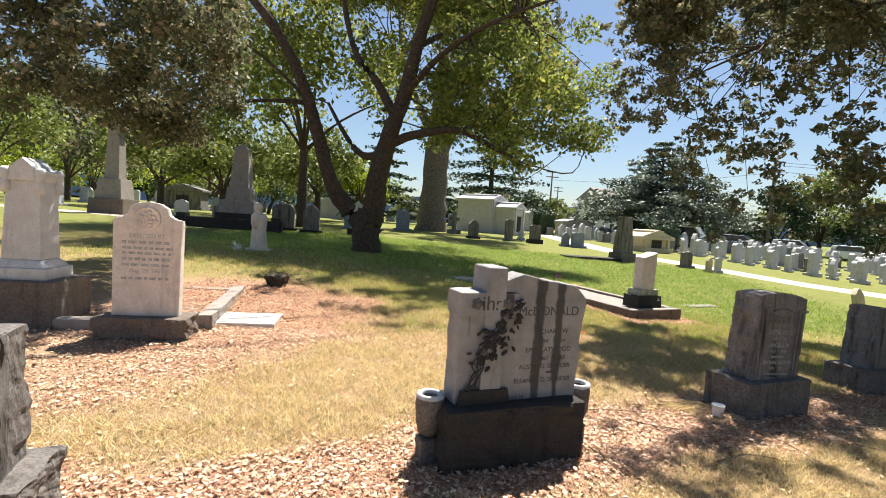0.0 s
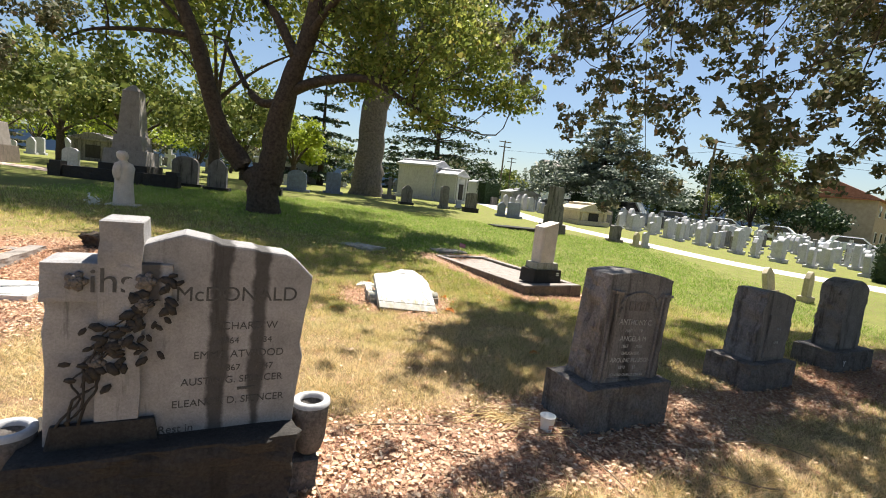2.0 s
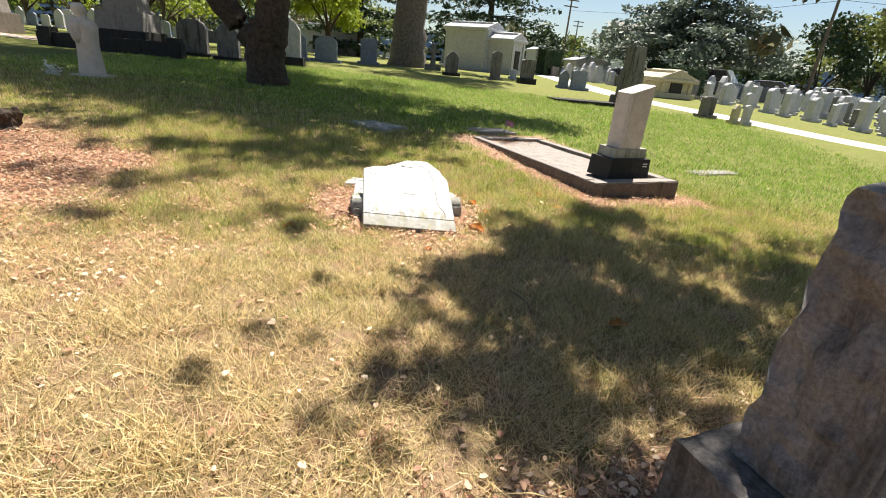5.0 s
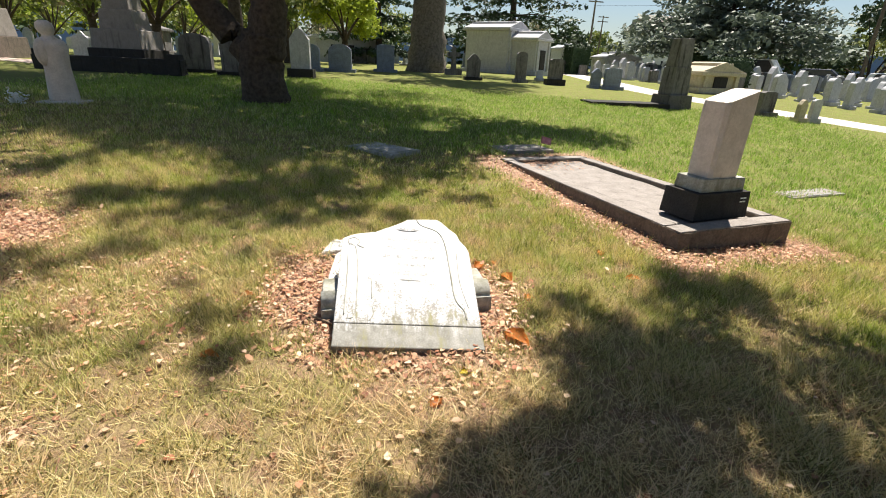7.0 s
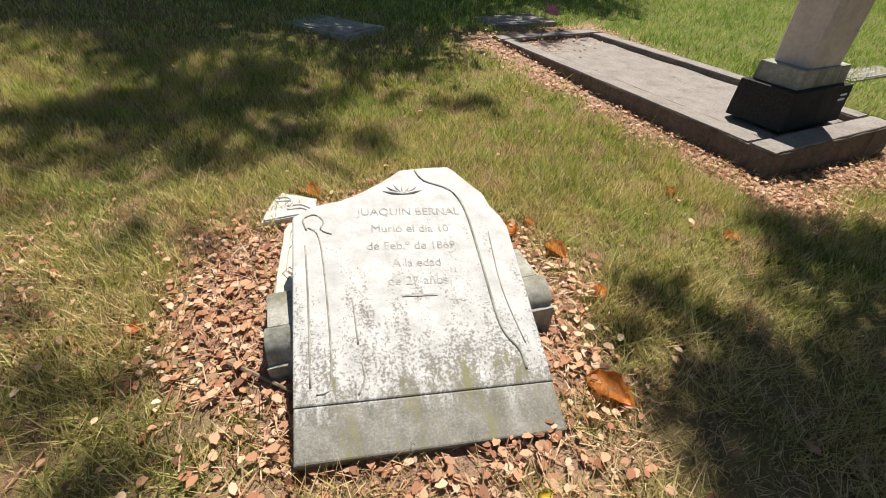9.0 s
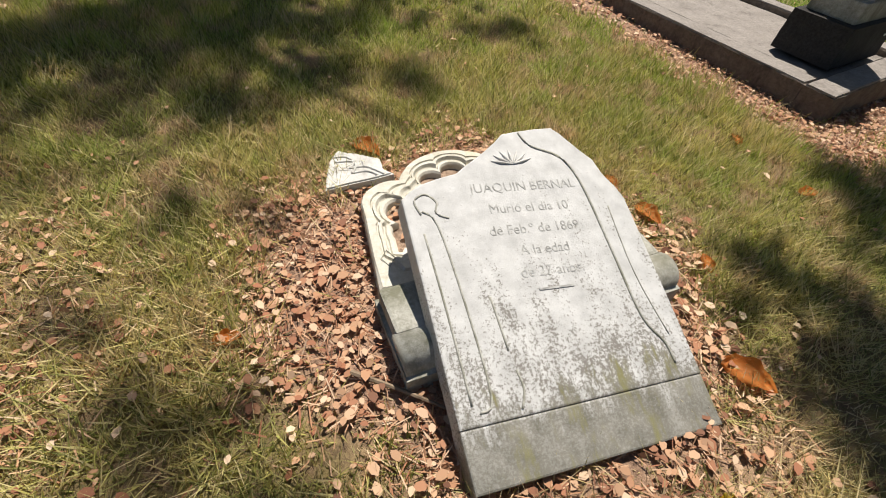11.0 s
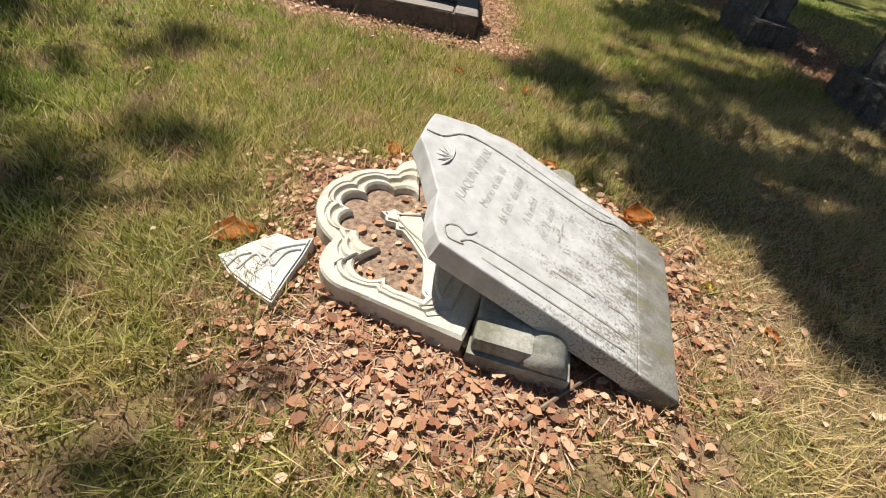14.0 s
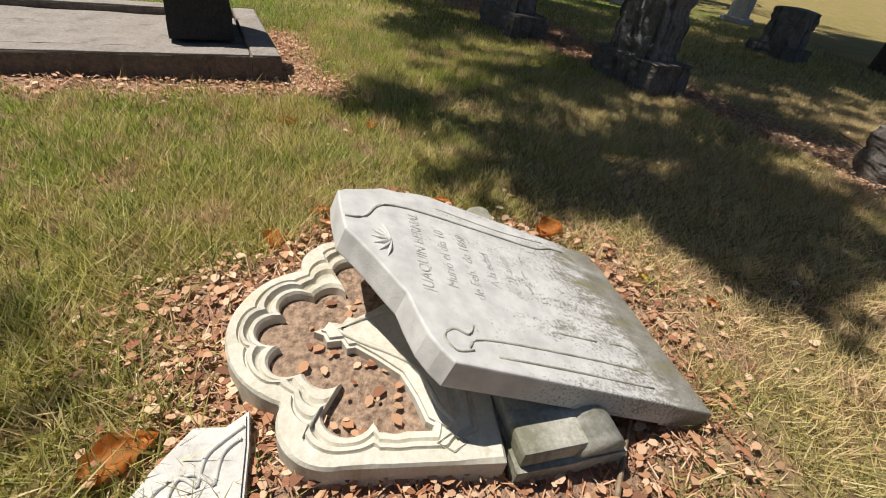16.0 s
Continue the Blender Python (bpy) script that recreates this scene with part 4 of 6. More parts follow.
def grave_flag(x, y):
    root = thing("grave_flag", pose(x, y, gz(x, y) + 0.05, 0, 0, 15), "small faded flag on a thin stick by the grave", "flag")
    part("stick", tube([(0, 0, -0.08), (0, 0, 0.12), (0.005, 0, 0.30)], [0.004, 0.004, 0.003], 6), twig_mat, root)
    cloth = bmesh.new()
    rows = [[cloth.verts.new((0.002 + 0.14 * u_ / 6, 0.012 * math.sin(u_ * 1.5), 0.29 - 0.09 * w_ / 3 - 0.03 * u_ / 6)) for w_ in range(4)] for u_ in range(7)]
    for a, b_ in zip(rows, rows[1:]):
        for k in range(3):
            cloth.faces.new((a[k], a[k + 1], b_[k + 1], b_[k]))
    bmesh.ops.solidify(cloth, geom=cloth.faces, thickness=0.001)
    part("cloth", cloth, flag_mat, root, "faded purple cloth", smooth=True)


grave_flag(2.08, 11.33)


# ---- monuments in the plot to the west ----
def tall_monument():
    root = standing("tall_monument", -4.80, 4.92, 14, "tall white marble monument with gabled top on grimy base", "monument")
    part("base", hewn(0.84, 0.74, 0.50, 0.012, 0.07, 61), concrete_dark, root, "grimy stained concrete base")
    part("step", block(0.57, 0.52, 0.13, 0.02), marble, root, "", pose(0, 0, 0.495))
    part("moulding", block(0.53, 0.48, 0.09, 0.03, 0.74), marble, root, "", pose(0, 0, 0.622))
    part("shaft", block(0.385, 0.35, 0.86, 0.015, 0.86), marble, root, "tapered pale marble shaft", pose(0, 0, 0.71))
    cap = tablet([(-0.165, 0), (0.165, 0), (0.19, 0.06), (0.195, 0.11), (0.13, 0.13), (0.06, 0.20), (0, 0.25), (-0.06, 0.20), (-0.13, 0.13), (-0.195, 0.11), (-0.19, 0.06)], 0.36, 0.012)
    part("gable", cap, marble, root, "carved gabled head", pose(0, 0, 1.565))
    for sx in (-1, 1):
        for sy in (-1, 1):
            part("corner_scroll", lathe([(0.02, -0.17), (0.05, -0.15), (0.055, -0.06), (0.035, -0.03), (0.055, 0.0), (0.06, 0.08), (0.03, 0.11)], 10), marble, root, "carved corner scroll", pose(sx * 0.165, sy * 0.15, 1.60), True)


def old_tablet():
    root = standing("headstone", -3.36, 4.84, 15, "pale marble tablet with round carved emblem on rough base", "headstone")
    part("base", hewn(0.90, 0.40, 0.26, 0.03, 0.06, 63), concrete_dark, root, "broken dark rough base")
    o = [(-0.33, 0), (0.33, 0), (0.335, 1.0), (0.325, 1.05), (0.26, 1.06), (0.20, 1.10), (0.18, 1.17), (0.10, 1.22), (0, 1.235), (-0.10, 1.22), (-0.18, 1.17), (-0.20, 1.10), (-0.26, 1.06), (-0.325, 1.05), (-0.335, 1.0)]
    st = part("tablet", tablet(o, 0.12, 0.012), marble_pink, root, "warm pale marble tablet", pose(0, 0, 0.25))
    em = lathe([(0.13, 0.0), (0.13, 0.012), (0.115, 0.014), (0.105, 0.006), (0.02, 0.006)], 28)
    rng = random.Random(8)
    for k in range(14):
        a = k * 2.4
        bmesh.ops.create_icosphere(em, subdivisions=1, radius=0.026, matrix=pose(0.022 * math.sqrt(k) * math.cos(a), 0.022 * math.sqrt(k) * math.sin(a), 0.008) @ Matrix.Diagonal((1, 1, 0.5, 1)))
    part("emblem", em, marble_pink, st, "round carved floral emblem", pose(0, -0.06, 1.055, 90, 0, 0), True)
    rows = (("ERECTED BY", 0.85, 0.062), ("ANN MARIA", 0.785, 0.05), ("To the memory", 0.725, 0.045), ("of her husband", 0.67, 0.045), ("BRIDGET", 0.605, 0.055), ("who died", 0.545, 0.045), ("Aug. 29. 1867", 0.475, 0.06), ("Aged 29 Years", 0.40, 0.045))
    for k, (t, z, s) in enumerate(rows):
        if t in ("ERECTED BY", "Aug. 29. 1867"):
            letters(t, s, st, engraved_soft, on_face(0, z, -0.06))
        else:
            bars, r2, x = bmesh.new(), random.Random(k), -0.24
            while x < 0.22:
                w = r2.uniform(0.03, 0.09)
                block(w, 0.002, s * 0.6, 0, x=x + w / 2, y=-0.061, z=z, bm=bars)
                x += w + 0.02
            part("worn_lettering", bars, engraved_soft, st)
    kr = standing("plot_kerb", -3.32, 5.0, 18, "low whitewashed stone kerb round a bare plot", "kerb")
    part("side_kerb", hewn(0.17, 2.3, 0.20, 0.012, 0.08, 66, top_amp=0.01), concrete, kr, "", pose(0.42, 1.3, 0))
    part("side_kerb", hewn(0.17, 2.3, 0.16, 0.012, 0.08, 67, top_amp=0.01), concrete, kr, "", pose(-1.55, 1.3, 0))
    part("end_kerb", hewn(1.8, 0.17, 0.16, 0.012, 0.08, 68, top_amp=0.01), concrete, kr, "", pose(-0.56, 2.36, 0))
    part("front_kerb", hewn(0.62, 0.17, 0.16, 0.012, 0.08, 69, top_amp=0.01), concrete, kr, "", pose(-0.80, 0.08, 0))
    part("fill", hewn(1.8, 2.1, 0.07, 0.0, 0.1, 70, top_amp=0.02), concrete, kr, "gravelly broken cement cover", pose(-0.56, 1.2, 0))


def stump():
    root = standing("tree_stump", -3.3, 8.0, 0, "small dark weathered stump in bare soil", "stump")
    bm = hewn(0.30, 0.24, 0.22, 0.06, 0.03, 71, top_amp=0.06)
    part("wood", bm, bark, root)


tall_monument()
old_tablet()
stump()


# ---- statue ----
def statue():
    root = standing("statue", -5.6, 12.1, 20, "small weathered stone statue of a robed figure", "statue")
    bm = lathe([(0.20, 0), (0.21, 0.1), (0.19, 0.35), (0.185, 0.55), (0.20, 0.75), (0.21, 0.86), (0.17, 0.95), (0.085, 1.0), (0.075, 1.03), (0.105, 1.07), (0.12, 1.13), (0.105, 1.20), (0.05, 1.24)], 20)
    for v in bm.verts:
        k = 1 + 0.16 * noise.noise(Vector((v.co.x * 9, v.co.y * 9, v.co.z * 2.2)))
        v.co.x, v.co.y = v.co.x * k - 0.08 * max(0, v.co.z - 0.4) ** 2, v.co.y * k * 0.85
    bmesh.ops.create_icosphere(bm, subdivisions=3, radius=0.13, matrix=pose(-0.10, -0.12, 0.78) @ Matrix.Diagonal((0.8, 0.8, 1.6, 1)))
    block(0.62, 0.5, 0.09, 0.02, z=-0.04, bm=bm)
    root2 = tagged(new("statue", mesh_of(bm, "statue", marble_pink, True)), "small weathered pinkish stone statue of a robed figure", "statue")
    root2.matrix_basis = root.matrix_basis
    bpy.data.objects.remove(root)
    fl = standing("flower_bunch", -5.95, 11.6, 0, "bunch of white flowers on the grass", "flowers")
    rng = np.random.default_rng(5)
    v, f = shards(rng.normal(size=(90, 3)) * (0.07, 0.06, 0.06) + (0, 0, 0.10), 0.06, rng, "petal")
    ob = new("petals", quads("petals", v, f, petal_mat))
    ob.parent = fl


statue()


# ---- farther monuments ----
def step_monument(name, x, y, yaw, label, tiers, mats, cat="monument", top=None):
    root = standing(name, x, y, yaw, label, cat)
    z = 0.0
    for k, (w, d, h, tp) in enumerate(tiers):
        part(("base", "plinth", "die", "shaft", "cap", "finial")[min(k, 5)], block(w, d, h, 0.02, tp), mats[min(k, len(mats) - 1)], root, "", pose(0, 0, z))
        z += h - 0.003
    if top:
        part("urn", lathe(top, 16), mats[-1], root, "", pose(0, 0, z), True)
    return root


step_monument("obelisk_monument", -9.3, 18.2, 10, "grey stepped obelisk on dark granite base", [(1.5, 1.4, 0.62, 1), (1.35, 1.25, 0.5, 0.94), (0.95, 0.9, 0.5, 0.9), (0.72, 0.70, 1.5, 0.72), (0.55, 0.55, 0.25, 0.1)], [granite_dark, concrete])
step_monument("column_monument", -16.4, 20.4, 10, "tall stone column monument with square cap", [(1.5, 1.5, 0.7, 0.95), (1.1, 1.1, 0.9, 0.85), (0.62, 0.62, 2.3, 0.8), (0.9, 0.9, 0.12, 1.0)], [concrete_dark, concrete])
step_monument("obelisk_monument", -22.7, 18.7, 10, "small pale obelisk by the gravel path", [(1.2, 1.2, 0.9, 0.85), (0.95, 0.95, 1.9, 0.8), (0.75, 0.75, 0.25, 0.1)], [concrete, far_stone])
step_monument("pillar_monument", 6.3, 20.2, 25, "grey granite pillar on a dark stepped base", [(0.85, 0.75, 0.40, 0.95), (0.6, 0.55, 0.75, 0.9), (0.5, 0.46, 0.75, 0.85)], [granite_rough, granite, granite])
kp = standing("dark_kerb_plot", 4.9, 19.8, 12, "dark low granite kerb round a grave", "grave")
part("slab", hewn(2.3, 0.9, 0.12, 0.01, 0.12, 72), granite_dark, kp)
kp = standing("dark_kerb_plot", -9.3, 17.4, 10, "long dark granite kerb in front of the obelisk", "grave")
part("kerb", hewn(3.9, 0.35, 0.42, 0.015, 0.12, 73), granite_dark, kp)
for dx in (-1.7, 1.75):
    part("post", block(0.34, 0.4, 0.55, 0.03), granite_dark, kp, "", pose(dx, -0.05, 0))


def headstone(name, label, w, h, d, kind, mat, base_mat_, bw=1.35, bh=0.14):
    """One plain headstone at the origin."""
    root = thing(name, pose(0, 0, 0), label, "headstone", "cemetery headstones")
    part("base", block(w * bw, d * 2.0, bh, 0.012), base_mat_, root)
    if kind == "round":
        o = arched(w, h, w * 0.30)
    elif kind == "flat":
        o = [(-w / 2, 0), (w / 2, 0), (w / 2, h * 0.94), (w * 0.3, h), (-w * 0.3, h), (-w / 2, h * 0.94)]
    elif kind == "point":
        o = [(-w / 2, 0), (w / 2, 0), (w / 2, h * 0.72), (w * 0.2, h * 0.93), (0, h), (-w * 0.2, h * 0.93), (-w / 2, h * 0.72)]
    else:
        t = w * 0.16
        o = [(-t * 1.4, 0), (t * 1.4, 0), (t, h * 0.55), (w / 2, h * 0.55), (w / 2, h * 0.55 + 2 * t), (t, h * 0.55 + 2 * t), (t, h), (-t, h), (-t, h * 0.55 + 2 * t), (-w / 2, h * 0.55 + 2 * t), (-w / 2, h * 0.55), (-t, h * 0.55)]
    part("tablet", tablet(o, d, 0.012), mat, root, "", pose(0, 0, bh - 0.003))
    return root


def put(x, y, yaw=12.0, s=1.0, lean=0.0):
    return pose(x, y, gz(x, y) - 0.02, lean, 0, yaw) @ Matrix.Scale(s, 4)


def single(x, y, label, w, h, d, kind, mat, bmat, yaw=12.0, lean=0.0, bh=0.14, name="headstone"):
    ob = headstone(name, label, w, h - bh, d, kind, mat, bmat, bh=bh)
    ob.matrix_basis = put(x, y, yaw, 1.0, lean)


single(-6.75, 19.2, "grey headstone on dark base behind the tree", 0.66, 1.2, 0.25, "point", granite, granite_dark)
single(-5.1, 20.3, "pale headstone on stepped dark base behind the tree", 0.6, 1.5, 0.25, "point", far_stone, granite_dark, bh=0.3)
single(-8.0, 19.3, "rounded grey headstone beside the obelisk plot", 0.9, 1.15, 0.25, "round", granite, granite_dark)
single(-6.55, 24.6, "blue-grey headstone on the lawn", 0.7, 1.05, 0.25, "round", far_blue, far_blue)
single(-5.6, 25.4, "wide blue-grey headstone with rounded shoulders", 0.95, 1.1, 0.25, "round", far_blue, far_blue)
single(-4.3, 27.9, "square blue granite headstone beside the big trunk", 0.8, 1.2, 0.3, "flat", far_blue, far_blue)
single(-7.9, 32.0, "low pale headstone on the lawn", 0.9, 0.75, 0.3, "flat", far_stone, far_stone)
single(-1.3, 29.5, "grey stone cross grave marker", 0.62, 1.3, 0.16, "cross", granite, granite, bh=0.3, name="stone_cross")
single(-0.05, 26.2, "grey carved headstone with ornate top", 0.55, 1.05, 0.3, "point", granite, granite_dark)
single(1.95, 26.8, "grey shouldered headstone on the lawn", 0.45, 1.25, 0.25, "round", granite, granite)
single(3.4, 26.6, "square grey granite headstone on a base", 0.58, 1.05, 0.3, "flat", granite, granite_dark, bh=0.25)
single(3.2, 40.5, "pale upright tablet beside the tomb", 0.6, 1.4, 0.2, "round", far_stone, far_stone)
single(2.9, 29.5, "small pale headstone stub", 0.3, 0.5, 0.2, "flat", far_stone, far_stone)
single(5.05, 26.4, "small blue-grey headstone by the path", 0.42, 0.8, 0.2, "point", far_blue, far_blue)
single(5.7, 26.3, "paired blue-grey headstone by the path", 0.68, 0.85, 0.22, "flat", far_blue, far_blue)
single(8.95, 20.3, "small square grey headstone beside the path", 0.42, 0.70, 0.22, "flat", granite, granite)
single(9.5, 19.5, "thin weathered stone post by the path", 0.2, 0.62, 0.16, "point", tan_stone, tan_stone)
single(9.95, 19.7, "narrow pale tablet by the path", 0.24, 0.64, 0.14, "round", far_stone, far_stone)
single(9.7, 12.2, "leaning tan pointed headstone", 0.38, 0.70, 0.12, "point", tan_stone, tan_stone, 30, -12)
single(10.35, 11.9, "slim pointed tan headstone", 0.27, 0.74, 0.12, "point", tan_stone, tan_stone, 30)
single(10.95, 11.8, "short square tan stone marker", 0.29, 0.36, 0.16, "flat", tan_stone, tan_stone, 30)
single(15.7, 14.3, "wide pale headstone near the path", 0.7, 0.7, 0.25, "flat", far_stone, far_stone)
single(-14.0, 21.6, "small pale headstone by the gravel path", 0.6, 0.9, 0.2, "round", far_stone, far_stone)
single(-12.0, 21.5, "low grey headstone by the gravel path", 0.7, 0.8, 0.2, "round", granite, granite)
single(-23.5, 24.5, "broad pale headstone beyond the path", 1.1, 1.5, 0.4, "flat", far_stone, far_stone)

rnd = random.Random(12)
stones = []
for k, (w, h, kind, mat) in enumerate(((0.62, 0.85, "round", far_stone), (0.55, 0.95, "flat", far_stone), (0.5, 1.05, "point", far_stone), (0.85, 0.75, "flat", granite), (0.6, 1.1, "cross", far_stone), (0.7, 0.9, "round", far_blue))):
    ob = headstone("headstone", ("pale rounded headstone in a far row", "pale square headstone in a far row", "pale pointed headstone in a far row", "wide grey headstone in a far row", "pale stone cross in a far row", "blue-grey headstone in a far row")[k], w, h, 0.22, kind, mat, mat)
    ob.matrix_basis = put(26 + 2 * k, 33 + k, 30)
    stones.append(ob)
# rows on the flat ground beyond the path to the north-east
for r in range(11):
    for c in range(30):
        t_, o_ = c * 1.02 + rnd.uniform(-0.25, 0.25) + 0.4 * r, 2.6 + r * 1.9 + rnd.uniform(-0.3, 0.3)
        x, y = 18.5 + o_ * 0.72 - t_ * 0.44 - 0.5, 14.6 + o_ * 0.69 + t_ * 0.90
        if rnd.random() < 0.86 and not (abs(x - 16.6) < 2 and y > 38):
            copy_thing(stones[rnd.choices(range(6), (5, 5, 3, 2, 1, 1))[0]], put(x, y, 35 + rnd.uniform(-6, 6), rnd.uniform(0.75, 1.15), rnd.uniform(-2, 2)))
# scattered stones on the rise to the north and west
for k in range(70):
    x, y = rnd.uniform(-40, 6), rnd.uniform(36, 70)
    if not (-3.5 < x < 4 and y < 46):
        copy_thing(stones[rnd.randrange(6)], put(x, y, 12 + rnd.uniform(-8, 8), rnd.uniform(0.9, 1.3), rnd.uniform(-2, 2)))


# rows in the shade to the east
for k in range(18):
    x, y = 12.5 + 2.6 * (k % 6) + rnd.uniform(-0.4, 0.4), 1.5 + 2.6 * (k // 6) + 0.5 * (k % 6) + rnd.uniform(-0.3, 0.3)
    copy_thing(stones[rnd.randrange(6)], put(x, y, 25 + rnd.uniform(-6, 6), rnd.uniform(0.8, 1.1), rnd.uniform(-2, 2)))


def mausoleum(x, y, yaw, w, d, h, label, mat=far_stone):
    root = standing("mausoleum", x, y, yaw, label, "mausoleum", "tombs")
    part("plinth", block(w + 0.3, d + 0.3, 0.25, 0.03), mat, root)
    part("wall", block(w, d, h - 0.25, 0.03), mat, root, "pale stone walls", pose(0, 0, 0.247))
    part("cornice", block(w + 0.35, d + 0.35, 0.18, 0.04), mat, root, "", pose(0, 0, h - 0.003))
    g_ = tablet([(-w / 2 - 0.15, 0), (w / 2 + 0.15, 0), (0, 0.42)], d + 0.25, 0.02)
    part("roof", g_, mat, root, "stepped low stone roof", pose(0, 0, h + 0.175))
    part("ridge", block(w * 0.45, d + 0.1, 0.12, 0.03), mat, root, "", pose(0, 0, h + 0.42))
    part("door", block(w * 0.34, 0.06, h * 0.62, 0.01), granite_dark, root, "dark bronze door", pose(0, -d / 2 - 0.02, 0.25))
    for sx in (-1, 1):
        part("pillar", block(0.22, 0.12, h - 0.25, 0.02), mat, root, "", pose(sx * w * 0.40, -d / 2 - 0.045, 0.25))


mausoleum(0.4, 37.5, 62, 2.4, 3.0, 2.4, "large pale stone mausoleum with low gabled roof")
mausoleum(2.3, 36.6, 62, 1.9, 2.2, 1.9, "lower pale stone tomb joined beside the mausoleum")
mausoleum(6.6, 56.0, 20, 2.2, 2.4, 2.0, "small pale stone mausoleum with pediment")
mausoleum(9.6, 47.0, 20, 3.0, 2.0, 1.25, "low pale family tomb with statues on the roof")
mausoleum(10.5, 29.6, 28, 2.3, 1.6, 0.75, "low tan stone tomb beside the path", tan_stone)
mausoleum(-12.5, 46.0, 12, 5.5, 2.4, 1.7, "long pale stone tomb on the rise")
mausoleum(-24.0, 37.5, 12, 2.8, 1.8, 1.5, "grey sarcophagus tomb under the trees", granite)


# ---- hedges, houses, cars, poles ----
def hedge(x, y, w, d, h, seed):
    root = standing("clipped_hedge", x, y, 25, "dark green clipped box hedge", "hedge", "hedges")
    rng = np.random.default_rng(seed)
    p = rng.uniform(-0.5, 0.5, (2600, 3))
    ax_ = rng.integers(0, 3, 2600)
    p[np.arange(2600), ax_] = np.sign(p[np.arange(2600), ax_]) * 0.5
    p = p * (w, d, h) + (0, 0, h / 2) + rng.normal(size=p.shape) * 0.04
    v, f = shards(p, 0.12, rng)
    ob = new("leaves", quads("leaves", v, f, leaf_dark))
    ob.parent = root
    part("core", block(w * 0.93, d * 0.93, h * 0.96, 0.05), leaf_dark, root)


hedge(6.2, 44.0, 1.6, 1.4, 2.0, 1)
hedge(12.6, 32.5, 1.7, 1.2, 1.55, 2)
hedge(15.0, 44.0, 2.4, 1.2, 1.9, 3)
hedge(18.0, 17.2, 1.2, 1.2, 1.35, 4)


def house(x, y, yaw, w, d, h, wall, label, windows=3, floors=2, roof=None):
    root = standing("house", x, y, yaw, label, "house", "houses", 0.1)
    part("wall", block(w, d, h, 0.03), wall, root)
    part("roof", tablet([(-d / 2 - 0.6, 0), (d / 2 + 0.6, 0), (0, d * 0.26)], w + 1.0, 0.05), roof or roof_mat, root, "low pitched roof", pose(0, 0, h - 0.01, 0, 0, 90))
    for fl in range(floors):
        for k in range(windows):
            px = (k + 0.5) / windows * w - w / 2
            wd = part("window", block(1.25, 0.12, 1.25, 0.02), white_paint, root, "white framed window", pose(px, -d / 2 - 0.02, 0.9 + 2.8 * fl))
            part("pane", block(1.0, 0.05, 1.0, 0.0), window_mat, wd, "dark glass", pose(0, -0.05, 0.12))


house(50.0, 57.0, 40, 13, 8, 5.4, tan_wall, "tan stucco house with red tile roof")
house(63.0, 47.0, 45, 12, 8, 5.4, tan_wall, "brown stucco house with red tile roof")
house(30.0, 95.0, 20, 18, 9, 6.5, white_paint, "white two-storey building behind trees", 5, 2, concrete)


def car(name, label, paint, cab):
    root = thing(name, pose(0, 0, 0), label, "car", "parked cars")
    body = tablet([(-2.1, 0.28), (2.1, 0.28), (2.15, 0.6), (2.0, 0.82), (1.0, 0.92), (-1.9, 0.95), (-2.15, 0.7)], 1.75, 0.08)
    part("body", body, paint, root)
    part("cabin", tablet([(-1.9, 0), (1.05, 0), (0.35, cab), (-1.35, cab), (-1.75, cab * 0.85)], 1.5, 0.08), paint, root, "", pose(0, 0, 0.9))
    part("side_window", tablet([(-1.65, 0.06), (0.80, 0.06), (0.28, cab - 0.08), (-1.28, cab - 0.08)], 1.53, 0.0), window_mat, root, "dark side glass", pose(0, 0, 0.9))
    for sx in (-1.35, 1.35):
        for sy in (-0.8, 0.8):
            w_ = part("wheel", lathe([(0.15, -0.1), (0.32, -0.1), (0.34, -0.06), (0.34, 0.06), (0.32, 0.1), (0.15, 0.1)], 18), tyre_mat, root, "", pose(sx, sy, 0.34, 90, 0, 0))
            part("rim", lathe([(0.05, -0.105), (0.18, -0.105), (0.18, 0.105), (0.05, 0.105)], 14), car_white, w_)
    return root


cars = [car("parked_car", "white parked van at the cemetery edge", car_white, 0.95), car("parked_car", "dark parked car at the cemetery edge", car_dark, 0.55), car("parked_car", "white parked sedan at the cemetery edge", car_white, 0.55)]
for k, (x, y, c) in enumerate(((20.5, 46.0, 0), (27.0, 50.0, 1), (31.0, 48.0, 1), (34.5, 45.0, 2), (39.0, 42.0, 2), (42.5, 38.0, 1), (46.0, 34.0, 2), (16.2, 50.5, 2))):
    m_ = pose(x, y, gz(x, y), 0, 0, -42 + 5 * (k % 3))
    if k < 3:
        cars[c if k < 2 else 2].matrix_basis = m_
    else:
        copy_thing(cars[c], m_)


def pole(x, y, h):
    root = standing("utility_pole", x, y, 20, "brown wooden utility pole with crossarms", "pole", "utility poles")
    part("post", tube([(0, 0, 0), (0, 0, h * 0.5), (0, 0, h)], [0.16, 0.14, 0.10], 10), wood_pole, root)
    for z in (h - 0.3, h - 1.1):
        part("crossarm", block(2.2, 0.12, 0.14, 0.01), wood_pole, root, "", pose(0, -0.12, z))
    return root


